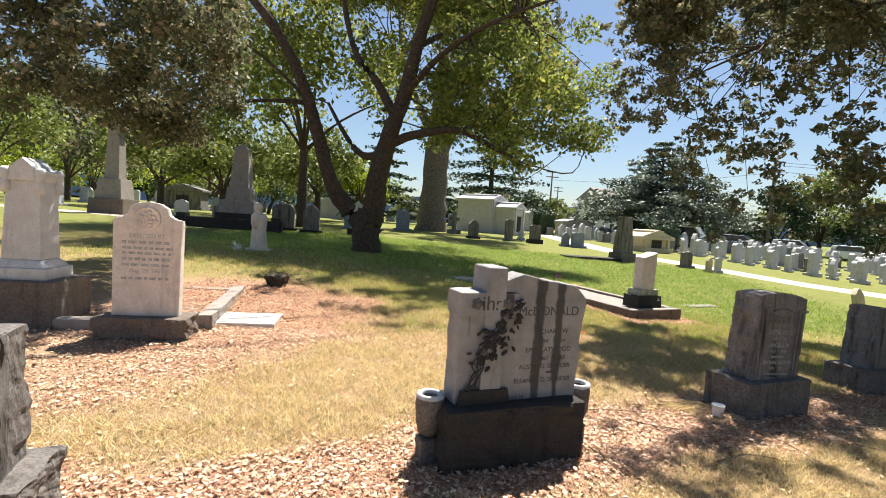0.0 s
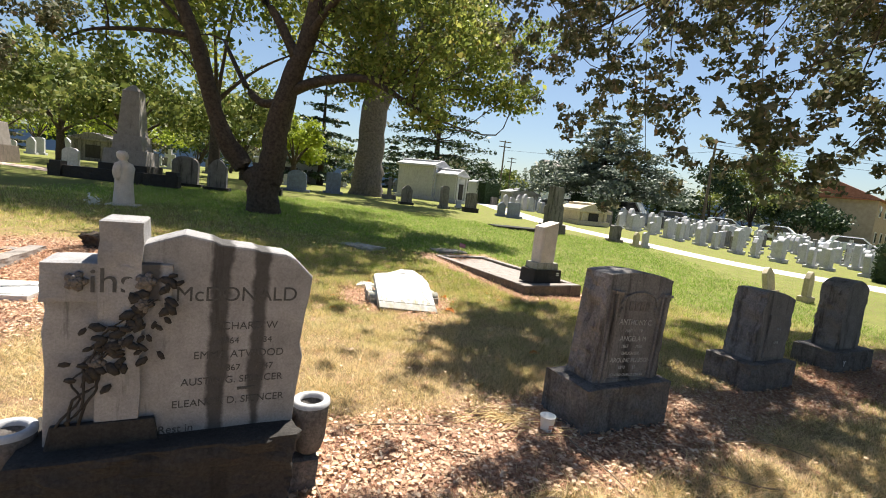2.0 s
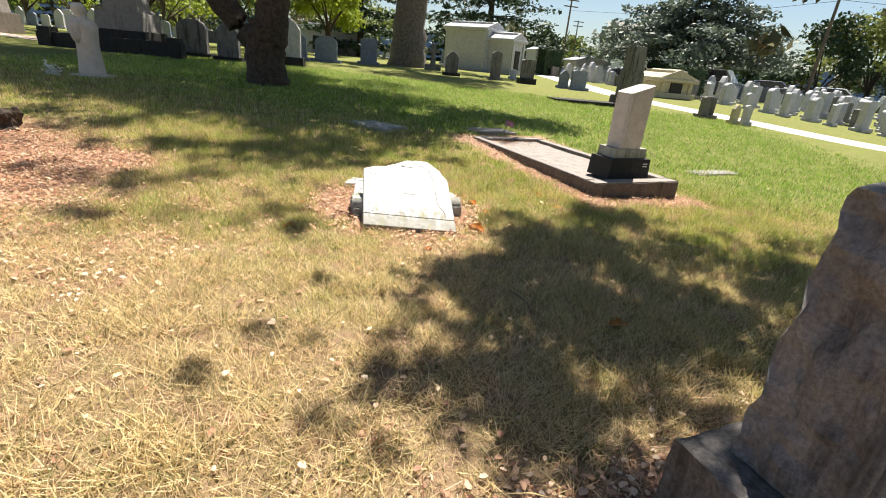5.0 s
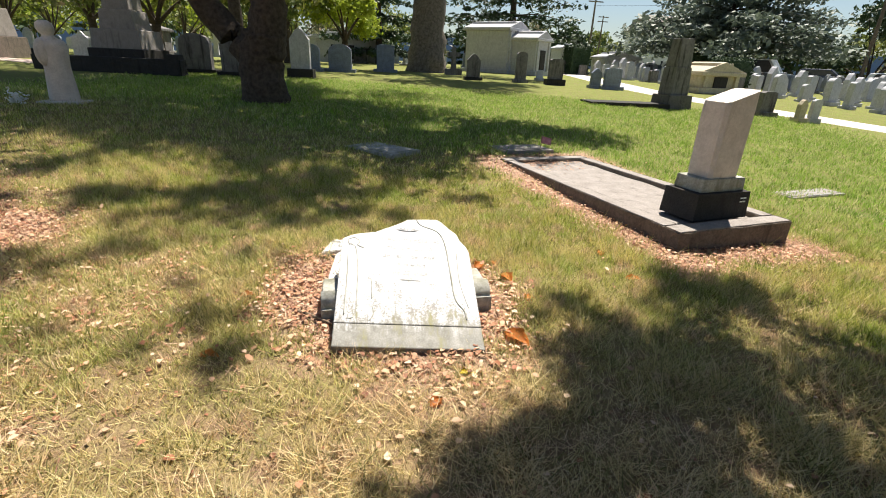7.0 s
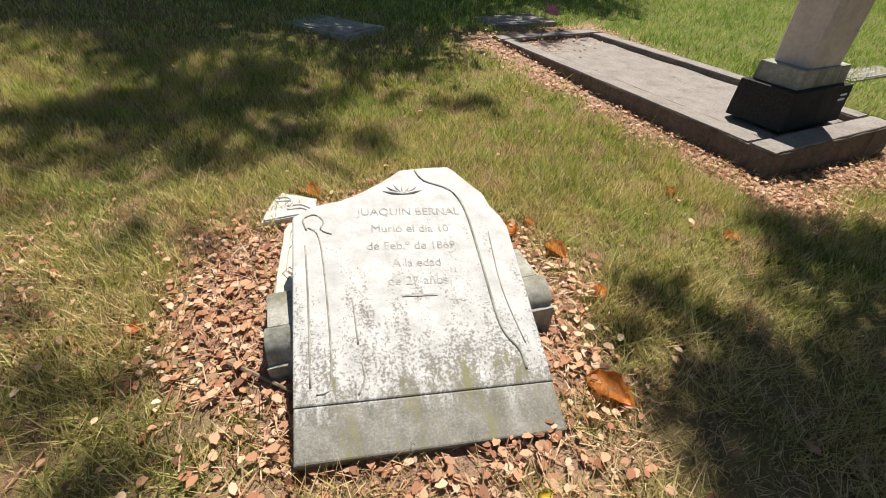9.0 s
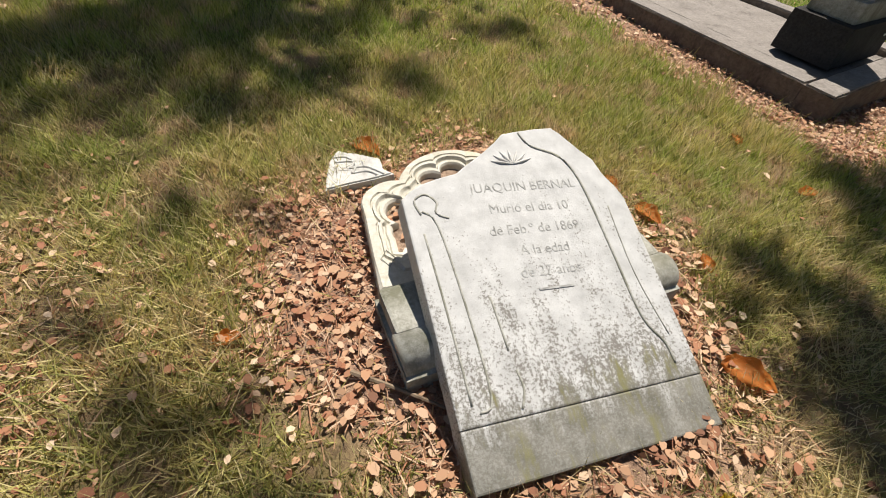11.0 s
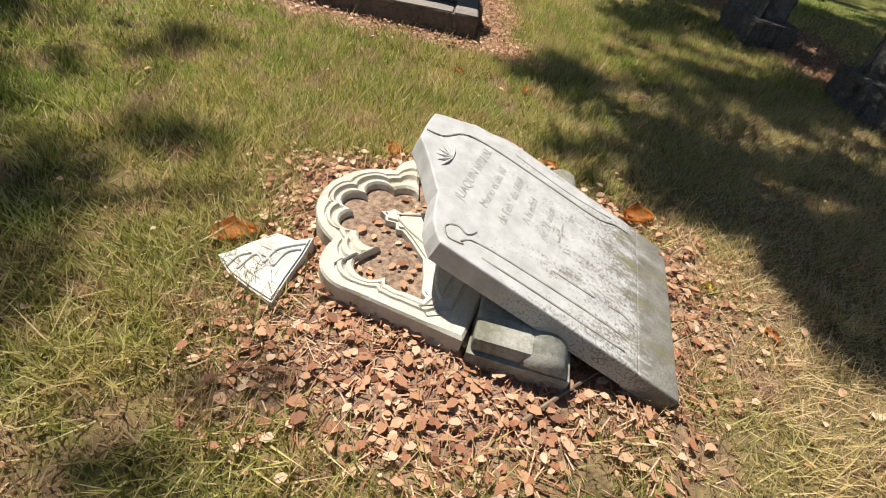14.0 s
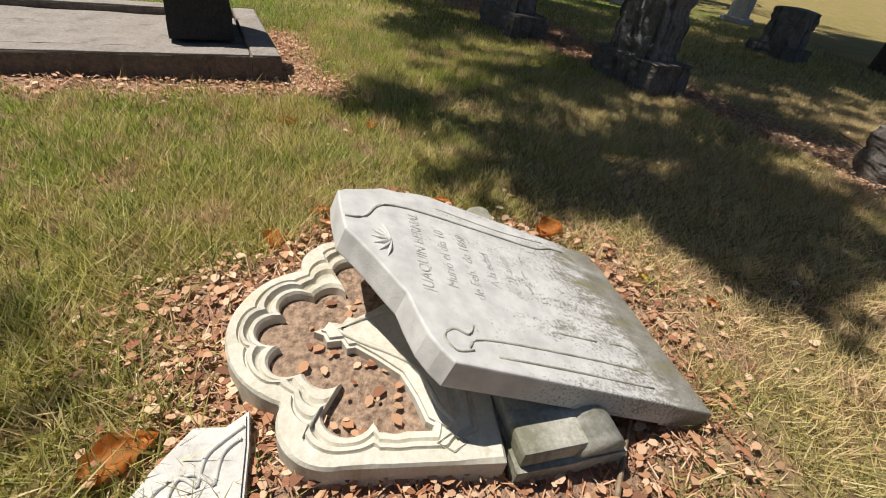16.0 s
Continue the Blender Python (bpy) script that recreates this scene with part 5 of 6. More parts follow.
pole(29.0, 49.0, 9.2)
pole(12.0, 80.0, 10)
pole(18.0, 110.0, 10)
for k, (z0, z1) in enumerate(((8.6, 8.8), (8.9, 9.1), (8.0, 8.2), (5.6, 5.4))):
    a, b_ = Vector((29, 49, gz(29, 49) + z0)), Vector((75, 26, z1))
    line = [a.lerp(b_, i / 12) - Vector((0, 0, 1.3 * 4 * (i / 12) * (1 - i / 12))) for i in range(13)]
    tagged(new("power_line", mesh_of(tube(line, [0.018] * 13, 4), "power_line", wire_mat)), "thin sagging dark overhead power line", "cable", "power lines")
    if k == 3:
        tagged(new("power_line", mesh_of(tube([(29, 49, 8.5), (22, 62, 7.9), (12, 80, 9.5)], [0.018] * 3, 4), "power_line", wire_mat)), "thin sagging dark overhead power line", "cable", "power lines")


# ---- trees ----
def tree_at(x, y, label, limbs, leaves, leaf_size, bark_m, leaf_m, rng, flat=0.0):
    """limbs: (points, r0, r1) from the foot; leaves: places of leaves from the foot."""
    root = standing("tree", x, y, 0, label, "tree", "trees", 0.1)
    bm = bmesh.new()
    for k, (pts, r0, r1) in enumerate(limbs):
        limb(pts, r0, r1, bm, 12 if r0 > 0.2 else 6, k)
    part("trunk", bm, bark_m, root, "", None, True)
    v, f = shards(leaves, leaf_size, rng, flat=flat)
    ob = new("crown", quads("crown", v, f, leaf_m))
    ob.parent = root
    return root


def twigs(rng, limbs, ends, r=0.03):
    """Side branches that reach from the nearest limb point to the clumps."""
    pts = [Vector(p) for l in limbs for p in smooth_line(l[0], 3)]
    out = []
    for e in ends:
        e = Vector(e[:3])
        near = min(pts, key=lambda p: (p - e).length + max(0, p.z - e.z) * 0.3)
        mid = near.lerp(e, 0.5) + Vector(rng.normal(size=3) * 0.12 * (near - e).length)
        out.append(([near, mid, e], r, r * 0.3))
    return out


# ground circles (x, y, radius) kept sunlit by leaving out leaf clumps
SUNLIT_ZONES = ((1.05, 7.2, 0.6), (1.5, 6.75, 0.3), (0.7, 7.8, 0.35), (1.35, 7.75, 0.3))


def lets_sun_in(x, y, z, r):
    """Whether a clump leaves the toppled stone in the sun; clumps that would shade it are dropped."""
    gx_, gy_ = x - z * SUN_DIR.x / SUN_DIR.z, y - z * SUN_DIR.y / SUN_DIR.z
    return all(math.hypot(gx_ - px, gy_ - py) > pr + 1.25 * r for px, py, pr in SUNLIT_ZONES)


# the forked oak in the middle of the lawn
rng = np.random.default_rng(21)
main = [([(0, 0, -0.1), (0.02, 0, 0.3), (0.0, 0, 0.8), (0.1, 0, 1.35)], 0.47, 0.40),
        ([(0.05, 0, 0.95), (0.2, 0, 1.6), (0.26, 0, 2.5), (0.55, 0.1, 3.8), (0.9, 0.1, 4.9), (1.25, 0, 6.5), (1.7, 0, 8.2), (2.0, 0, 10)], 0.40, 0.12),
        ([(-0.1, 0, 0.9), (-0.55, -0.05, 1.3), (-1.1, -0.2, 2.1), (-1.5, -0.3, 3.3), (-2.0, -0.5, 4.9), (-2.9, -0.8, 6.5), (-4.3, -1, 8.0), (-5.2, -1.2, 9)], 0.31, 0.09),
        ([(0.6, 0.1, 4.3), (0.0, 0.2, 5.3), (-0.7, 0.3, 6.1), (-1.2, 0.5, 7.6), (-1.4, 0.8, 9)], 0.17, 0.05),
        ([(0.35, 0.05, 3.1), (-0.3, 0.2, 3.05), (-1.0, 0.6, 3.7), (-1.8, 1.2, 4.8)], 0.16, 0.05),
        ([(0.5, 0.1, 3.4), (1.3, -0.1, 3.7), (2.6, -0.6, 3.8), (3.6, -1.2, 3.3), (4.3, -1.6, 2.9)], 0.16, 0.04),
        ([(-1.9, -0.45, 4.4), (-2.9, -0.7, 4.35), (-3.8, -1.2, 4.1), (-4.3, -1.5, 3.7)], 0.08, 0.02),
        ([(-2.0, -0.5, 4.6), (-3.2, -0.6, 5.6), (-4.4, -0.8, 6.2), (-5.5, -1, 6.4)], 0.06, 0.02),
        ([(0.9, 0.1, 4.9), (1.9, -0.8, 5.7), (3.3, -1.8, 6.3), (5.0, -2.8, 6.6)], 0.13, 0.03),
        ([(1.2, 0.0, 6.3), (2.6, 0.8, 7.3), (4.3, 1.2, 7.8)], 0.10, 0.03)]
spots = []
for k in range(84):
    a = rng.uniform(0, 1)
    spots.append((1.7 + 5.2 * a + rng.normal() * 0.5, rng.uniform(-3.4, 3.0), 3.7 + rng.uniform(0, 4.6) + 0.3 * (1 - a), rng.uniform(0.55, 1.0)))
for k in range(74):
    spots.append((rng.uniform(-7.0, 4.0), rng.uniform(-3.0, 4.5), rng.uniform(8.8, 11.8), rng.uniform(0.7, 1.2)))
# high clumps above the view, added to deepen the shade below
for k in range(70):
    spots.append((rng.uniform(-7.0, 3.5), rng.uniform(-1.0, 9.0), rng.uniform(10.5, 13.5), rng.uniform(0.9, 1.4)))
for k in range(9):
    spots.append((rng.uniform(-6, -2.2), rng.uniform(-2.5, 1.5), rng.uniform(4.3, 7.0), rng.uniform(0.35, 0.6)))
spots += [(4.4, -1.6, 2.9, 0.6), (4.0, -1.4, 3.4, 0.7), (3.2, -1.0, 4.1, 0.7), (-4.2, -1.5, 3.9, 0.5)]
spots = [q for q in spots if 14.2 + q[1] - 0.52 * q[2] - q[3] > 8.8]
# unseen clumps placed so that their shade dapples the lawn
for k in range(46):
    h_ = rng.uniform(8.4, 10.2)
    spots.append((rng.uniform(-4.8, 0.1) + 3.22 + h_ * SUN_DIR.x / SUN_DIR.z, rng.uniform(8.3, 12.4) - 14.2 + h_ * SUN_DIR.y / SUN_DIR.z, h_ - 0.3, rng.uniform(0.2, 0.45)))
spots = [q for q in spots if lets_sun_in(q[0] - 3.22, q[1] + 14.2, q[2] + gz(-3.22, 14.2), q[3])]
tree_at(-3.22, 14.2, "large forked oak with dark bark and bright green leaves", main + twigs(rng, main, spots), clumps(spots, 640, rng), 0.15, bark, leaf_main, rng)


def overhanging_oak(x, y, label, shade, seed, per, trunk_h=3.0):
    """A broad oak; shade lists where its leaf clumps stand: (x, y, height, radius) in the world."""
    rng = np.random.default_rng(seed)
    z0 = gz(x, y)
    rel = [(sx - x, sy - y, sz - z0, r) for sx, sy, sz, r in shade if lets_sun_in(sx, sy, sz, r)]
    limbs = [([(0, 0, -0.1), (0.1, 0, 1.2), (0.0, 0.1, trunk_h)], 0.42, 0.33)]
    for k in range(0, len(rel), max(1, len(rel) // 9)):
        ex, ey, ez, r = rel[k]
        limbs.append(([(0, 0.1, trunk_h * 0.9), (ex * 0.35, ey * 0.35, trunk_h + (ez - trunk_h) * 0.7 + 0.5), (ex * 0.7, ey * 0.7, ez + 0.35), (ex, ey, ez)], 0.075, 0.012))
    return tree_at(x, y, label, limbs + twigs(rng, limbs, rel[::16], 0.012), clumps(rel, per, rng), 0.084, bark, leaf_oak, rng)


def ragged(spots, rng, parts=6, spread=0.95, size=0.42):
    """Each clump broken into small drooping tufts with gaps between."""
    out = []
    for x, y, z, r in spots:
        for k in range(parts):
            d = rng.normal(size=3) * 0.5 * spread * r
            out.append((x + d[0], y + d[1], z + d[2] * 0.8 - 0.1 * r, r * size * rng.uniform(0.7, 1.3)))
    return out


def lifted(gx_, gy_, h, r):
    """A clump at height h whose shade falls at (gx_, gy_)."""
    k = h / SUN_DIR.z
    return (gx_ + SUN_DIR.x * k, gy_ + SUN_DIR.y * k, h, r)


rng = np.random.default_rng(33)
# clumps set by where their shade should fall, mostly above the view
east = [lifted(2.9, 7.0, 5.2, 0.65), lifted(2.6, 6.4, 5.6, 0.6), lifted(3.4, 7.3, 5.5, 0.55), lifted(2.9, 6.3, 5.8, 0.6), lifted(3.6, 6.8, 5.7, 0.6), lifted(2.3, 5.9, 5.4, 0.45), lifted(2.3, 7.35, 5.0, 0.35), lifted(3.2, 6.4, 6.0, 0.8), lifted(2.5, 5.6, 5.6, 0.7), lifted(3.0, 5.5, 6.0, 0.7),
        lifted(3.2, 4.0, 5.5, 0.5), lifted(3.9, 4.5, 5.8, 0.6), lifted(2.95, 3.5, 5.2, 0.35), lifted(4.5, 3.6, 5.6, 0.6), lifted(3.7, 5.3, 5.9, 0.55), lifted(2.2, 4.95, 5.4, 0.35), lifted(2.0, 6.35, 5.6, 0.4), lifted(2.3, 5.5, 5.2, 0.45), lifted(1.9, 6.0, 6.2, 0.35), lifted(2.0, 5.0, 6, 0.4), lifted(4.2, 6.6, 6.0, 0.8)]
for k in range(150):
    q_ = rng.uniform(0, 1)
    east.append(lifted(3.5 + 9.5 * rng.uniform(0, 1), -3.5 + 9.7 * q_, rng.uniform(4.2, 7.8), rng.uniform(0.4, 0.85)))
# upper canopy kept out of sight, added only to darken the ground
for k in range(90):
    q_ = lifted(rng.uniform(6.0, 13), rng.uniform(-3, 8.0), rng.uniform(8.5, 12), rng.uniform(0.9, 1.4))
    if q_[2] - 1.5 > 0.62 * math.hypot(q_[0], q_[1]):
        east.append(q_)
for k in range(55):
    east.append(lifted(rng.uniform(4.4, 10.5), rng.uniform(5.4, 8.2), rng.uniform(5.6, 8.0), rng.uniform(0.5, 0.8)))
hang, shade_row = [], []
for k in range(165):
    az, d = rng.uniform(13, 54), rng.uniform(7.0, 10.0)
    low = 2.15 + 1.5 * (1 - smooth(15, 27, az)) + 0.5 * smooth(24, 29, az) * (1 - smooth(31, 36, az))
    hang.append((0.4 + d * math.sin(math.radians(az)), 0.3 + d * math.cos(math.radians(az)), float(low) + 3.4 * rng.uniform(0, 1) ** 1.2, rng.uniform(0.3, 0.52)))
# further clumps added to shade chosen spots by the headstone row
for gx_, gy_, r in ((2.7, 4.05, 0.4), (3.3, 4.2, 0.4), (2.3, 3.75, 0.3), (2.0, 3.45, 0.25), (3.0, 3.6, 0.3)):
    east.append(lifted(gx_, gy_, 5.6, r))
for gx_, gy_, r in ((2.3, 6.95, 0.42), (2.1, 6.5, 0.4), (1.9, 6.45, 0.3), (2.4, 6.15, 0.45), (2.35, 5.5, 0.45), (2.05, 5.8, 0.35), (3.0, 5.3, 0.5), (4.1, 4.2, 0.6), (5.4, 4.6, 0.7), (4.9, 5.3, 0.6), (2.75, 7.3, 0.45), (2.9, 7.75, 0.35), (4.2, 5.9, 0.6), (5.6, 6.2, 0.7)):
    east.append(lifted(gx_, gy_, rng.uniform(5.6, 6.4), r))
for gx_, gy_, r in ((2.09, 3.21, 0.34), (2.65, 3.25, 0.22), (1.43, 2.95, 0.34), (1.97, 4.95, 0.28), (2.21, 4.75, 0.28), (2.28, 4.46, 0.28), (1.69, 5.18, 0.28)):
    shade_row.append(lifted(gx_, gy_, 5.8, r))
east = ragged(east, rng, 7, 0.95, 0.48)
sun_gaps = [(rng.uniform(2.8, 6.2), rng.uniform(1.6, 4.1), rng.uniform(0.12, 0.3)) for k in range(16)]
sun_gaps += [(rng.uniform(1.7, 6.4), rng.uniform(4.6, 7.6), rng.uniform(0.05, 0.13)) for k in range(45)]
east = [q for q in east if not any(math.hypot(q[0] - SUN_DIR.x / SUN_DIR.z * q[2] - px, q[1] - SUN_DIR.y / SUN_DIR.z * q[2] - py) < pr + 0.5 * q[3] for px, py, pr in sun_gaps)]
overhanging_oak(8.6, 0.4, "spreading oak with drooping dark green leafy branches", east + ragged(shade_row, rng, 7, 0.95, 0.48) + ragged(hang, rng, 6, 1.6, 0.27), 34, 2150)
west = [lifted(rng.uniform(-7.5, -4.2), rng.uniform(4, 9), rng.uniform(4.5, 7), rng.uniform(0.6, 1.0)) for k in range(22)]
west += [(rng.uniform(-7.5, -3.4), rng.uniform(5.6, 9.0), rng.uniform(3.3, 4.8), rng.uniform(0.45, 0.8)) for k in range(46)]
# clumps raised out of view, added only for dappled shade near the slab
west += [lifted(-0.3, 8.3, 9.1, 0.45), lifted(-0.9, 9.2, 9.4, 0.7), lifted(0.3, 9.4, 9.6, 0.5), lifted(0.3, 6.5, 10.1, 0.28), lifted(-1.2, 7.4, 9.6, 0.5), lifted(0.7, 8.6, 9.6, 0.25), lifted(-1.0, 6.2, 9.6, 0.3), lifted(1.3, 9.2, 9.6, 0.3), lifted(0.1, 7.6, 10.0, 0.2)]
west += [lifted(gx_, gy_, 9.4, r) for gx_, gy_, r in ((0.0, 8.7, 0.4), (-0.35, 9.2, 0.45), (0.4, 8.5, 0.25), (0.1, 9.05, 0.35), (0.6, 9.3, 0.3), (-0.7, 8.6, 0.4), (-1.6, 8.4, 0.5))]
west += [lifted(gx_, gy_, 9.8, r) for gx_, gy_, r in ((0.15, 6.9, 0.19), (0.45, 6.45, 0.15), (-0.2, 7.1, 0.16), (-0.5, 6.5, 0.14), (-0.7, 7.5, 0.2), (-1.2, 6.9, 0.2))]
west += [lifted(rng.uniform(-3.8, -1.0), rng.uniform(6.6, 9.0), 9.6, rng.uniform(0.13, 0.3)) for k in range(13)]
west = [q for q in west if not (q[2] < 5.3 and q[0] > -3.3)]
overhanging_oak(-8.5, 4.0, "spreading oak with dense dark hanging foliage", [q for q in ragged(west, rng, 5) if q[2] > 8 or math.atan2(q[0] - 0.4, q[1] - 0.3) < -0.53], 35, 2300)
# made-up oak whose clumps only serve to shade the eastern ground
far_east = [lifted(rng.uniform(8.5, 22), rng.uniform(-3, 9.0), rng.uniform(5.5, 8.0), rng.uniform(0.6, 1.1)) for k in range(120)]
overhanging_oak(17.0, 1.0, "broad dark oak added to shade the headstones to the east", ragged(far_east, rng, 5), 36, 520)


def simple_tree(x, y, h, w, label, leaf_m, seed, n=2600, leaf=0.22, low=0.3, bark_m=bark, trunk=0.25, lean=0.0):
    """A rounded tree: trunk, forked limbs, uneven crown of clumps."""
    rng = np.random.default_rng(seed)
    n, leaf = int(n * 1.25), leaf * 1.65
    limbs = [([(0, 0, 0), (lean * 0.2, 0, h * low * 0.6), (lean * 0.5, 0, h * low)], trunk, trunk * 0.75)]
    sp = []
    for k in range(16):
        a = k * 2.4 + rng.uniform(-0.4, 0.4)
        q = rng.uniform(0.2, 1.0)
        z = h * (low + (1 - low) * (0.18 + 0.75 * (1 - q * q) * rng.uniform(0.5, 1) + 0.12 * rng.uniform(0, 1)))
        e = (lean + math.cos(a) * w / 2 * q, math.sin(a) * w / 2 * q, z)
        sp.append((*e, w * rng.uniform(0.13, 0.22)))
        if k % 2 == 0:
            limbs.append(([(lean * 0.5, 0, h * low * 0.95), (lean * 0.7 + e[0] * 0.4, e[1] * 0.4, h * low + (z - h * low) * 0.5), e], trunk * 0.45, trunk * 0.08))
    tot = sum(s[3] ** 2 for s in sp)
    return tree_at(x, y, label, limbs, clumps(sp, n / tot, rng, 0.8), leaf, bark_m, leaf_m, rng)


def conifer(x, y, h, w, label, leaf_m, seed, tiers=9, low=0.15, n=3200, leaf=0.22, bark_m=bark):
    """A tiered conifer with level, drooping boughs."""
    rng = np.random.default_rng(seed)
    n, leaf = int(n * 1.8), leaf * 1.6
    limbs = [([(0, 0, 0), (0, 0, h * 0.5), (0, 0, h)], 0.03 * h, 0.02)]
    sp = []
    for t in range(tiers):
        z = h * (low + (0.97 - low) * t / (tiers - 1))
        r = w / 2 * (1 - (t / tiers) ** 1.2) * rng.uniform(0.8, 1.1) + 0.15
        for k in range(6):
            a = k * math.pi / 3 + t * 0.5 + rng.uniform(-0.3, 0.3)
            e = (math.cos(a) * r, math.sin(a) * r, z - 0.12 * r)
            limbs.append(([(0, 0, z), (e[0] * 0.5, e[1] * 0.5, z + 0.02), e], 0.006 * h, 0.01))
            for q in (0.35, 0.6, 0.85, 1.05):
                sp.append((e[0] * q, e[1] * q, z - 0.1 * r * q + rng.normal() * 0.04 * h / tiers, max(0.25, r * 0.24)))
    tot = sum(s[3] ** 2 for s in sp)
    return tree_at(x, y, label, limbs, clumps(sp, n / tot, rng, 0.3), leaf, bark_m, leaf_m, rng, 0.5)


for k, (x, y, h, w) in enumerate(((-30, 50, 8.5, 9), (-41, 47, 8, 9), (-23, 58, 9, 9), (-52, 50, 9, 11), (-35, 60, 10, 11), (-20, 44, 7.5, 7), (-46, 58, 10, 12))):
    simple_tree(x, y, h, w, "light green spreading tree with several stems", leaf_lime if k % 3 == 0 else leaf_mid, 160 + k, 3000, 0.24, 0.16, bark, 0.2, 0.8)

# the great trunk behind the oak
rng = np.random.default_rng(41)
big = [([(0, 0, -0.1), (0, 0, 0.5), (0.02, 0, 1.6), (0.05, 0, 4), (0.2, 0, 7), (0.4, 0, 11)], 1.15, 0.65),
       ([(0.1, 0, 4.5), (0.9, 0, 6.5), (2.0, 0, 9), (3, 0, 12)], 0.5, 0.2), ([(0, 0, 6), (-1.2, 0, 8), (-2.8, 0, 11)], 0.4, 0.15),
       ([(0.3, 0, -0.1), (0.7, -0.2, 0.4), (0.35, 0, 1.8)], 0.5, 0.2), ([(-0.4, -0.2, -0.1), (-0.55, -0.2, 0.5), (-0.2, 0, 1.8)], 0.5, 0.2)]
sp = [(rng.uniform(-6, 7), rng.uniform(-4, 4), rng.uniform(9, 17), rng.uniform(0.9, 1.7)) for k in range(46)]
tree_at(-2.9, 31.0, "massive old tree with thick grey flared trunk", big + twigs(rng, big, sp, 0.07), clumps(sp, 150, rng), 0.3, bark_grey, leaf_oak, rng)
conifer(1.2, 46.0, 13.0, 11.0, "dark tiered cedar behind the mausoleum", leaf_dark, 51, 9, 0.22)
conifer(16.6, 44.5, 9.5, 13.0, "wide grey-green cedar with level boughs", leaf_cedar, 52, 13, 0.30, 9000, 0.24)
simple_tree(-8.6, 22.8, 11.0, 11.0, "tall leafy tree shading the obelisk plot", leaf_main, 66, 6500, 0.16, 0.36)
simple_tree(-9.0, 36.0, 5.2, 4.6, "round lime-green tree on the lawn", leaf_lime, 53, 4200, 0.16, 0.28)
simple_tree(-15.0, 27.0, 6.5, 6.5, "spreading light-green tree with several stems", leaf_mid, 54, 3800, 0.18, 0.25)
simple_tree(-21.0, 30.0, 7.5, 8.0, "olive-green tree beyond the gravel path", leaf_mid, 55, 4200, 0.2, 0.25)
simple_tree(-11.0, 32.0, 6.0, 6.0, "light-green tree behind the obelisk", leaf_mid, 56, 3400, 0.18, 0.3)
simple_tree(-29.0, 26.0, 8.0, 8.0, "leafy tree west of the path", leaf_mid, 57, 3600, 0.2, 0.25)
simple_tree(-35.0, 38.0, 10.0, 10.0, "broad dark tree by the white building", leaf_oak, 58, 3600, 0.26, 0.2)
conifer(-9.0, 44.0, 11, 7, "dark conifer behind the headstones", leaf_dark, 59, 9, 0.1)
simple_tree(36.0, 52.0, 9.5, 10.0, "light-green tree by the parked cars", leaf_mid, 60, 4600, 0.22, 0.15)
simple_tree(31.5, 52.0, 7.5, 7.0, "dark tree beside the utility pole", leaf_dark, 61, 3600, 0.22, 0.08)
simple_tree(40.0, 50.0, 5.0, 8.0, "dark rounded trees behind the cars", leaf_dark, 62, 3600, 0.24, 0.05)
simple_tree(52.0, 43.0, 7.0, 6.5, "yellow-green street tree before the house", leaf_mid, 63, 3400, 0.2, 0.3)
simple_tree(47.0, 28.0, 7.0, 7.5, "dark street tree with pale trunk", leaf_oak, 64, 3800, 0.2, 0.45, bark_grey)
simple_tree(44.0, 20.0, 5.0, 8.0, "dark dense tree at the road", leaf_dark, 65, 3600, 0.24, 0.05)
for k in range(34):
    a = -62 + k * 3.7
    R = 95 + 18 * (k % 3)
    x, y = 3 + R * math.sin(radians(a)), 6 + R * math.cos(radians(a))
    hh = (6.5, 9.0, 5.5, 8.0)[k % 4] * (1.0 if a > 5 else 1.25)
    (conifer if k % 5 == 0 else simple_tree)(x, y, hh, hh * (0.55 if k % 5 == 0 else 1.3), ("dark conifer far off at the horizon", "olive-green tree far off at the horizon")[k % 5 != 0], (leaf_dark, leaf_mid, leaf_oak)[k % 3], 100 + k, n=1100, leaf=0.55, low=0.05)

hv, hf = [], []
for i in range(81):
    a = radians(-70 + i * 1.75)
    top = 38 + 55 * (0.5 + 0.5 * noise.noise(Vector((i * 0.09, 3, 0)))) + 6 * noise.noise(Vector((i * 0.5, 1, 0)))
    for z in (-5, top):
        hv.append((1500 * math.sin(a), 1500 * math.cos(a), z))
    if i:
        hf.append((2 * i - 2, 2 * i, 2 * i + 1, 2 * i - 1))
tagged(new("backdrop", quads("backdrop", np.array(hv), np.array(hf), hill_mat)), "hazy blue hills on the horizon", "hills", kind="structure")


# ---- small things on the ground ----
def cup():
    root = standing("plastic_cup", 2.35, 4.20, 20, "white plastic cup with faded orange print on leaf litter", "cup", sink=0.0)
    part("wall", lathe([(0.036, 0), (0.040, 0.02), (0.050, 0.105), (0.054, 0.108), (0.054, 0.112), (0.048, 0.112), (0.037, 0.01), (0.005, 0.008)], 24), plastic_white, root, smooth=True)
    pr = bmesh.new()
    for k in range(3):
        for j in range(2):
            block(0.008, 0.002, 0.010, 0, x=-0.012 + 0.012 * k, y=-0.0445 - 0.003 * j, z=0.035 + 0.016 * j, bm=pr)
    part("print", pr, print_mat, root, "faded orange lettering")


cup()


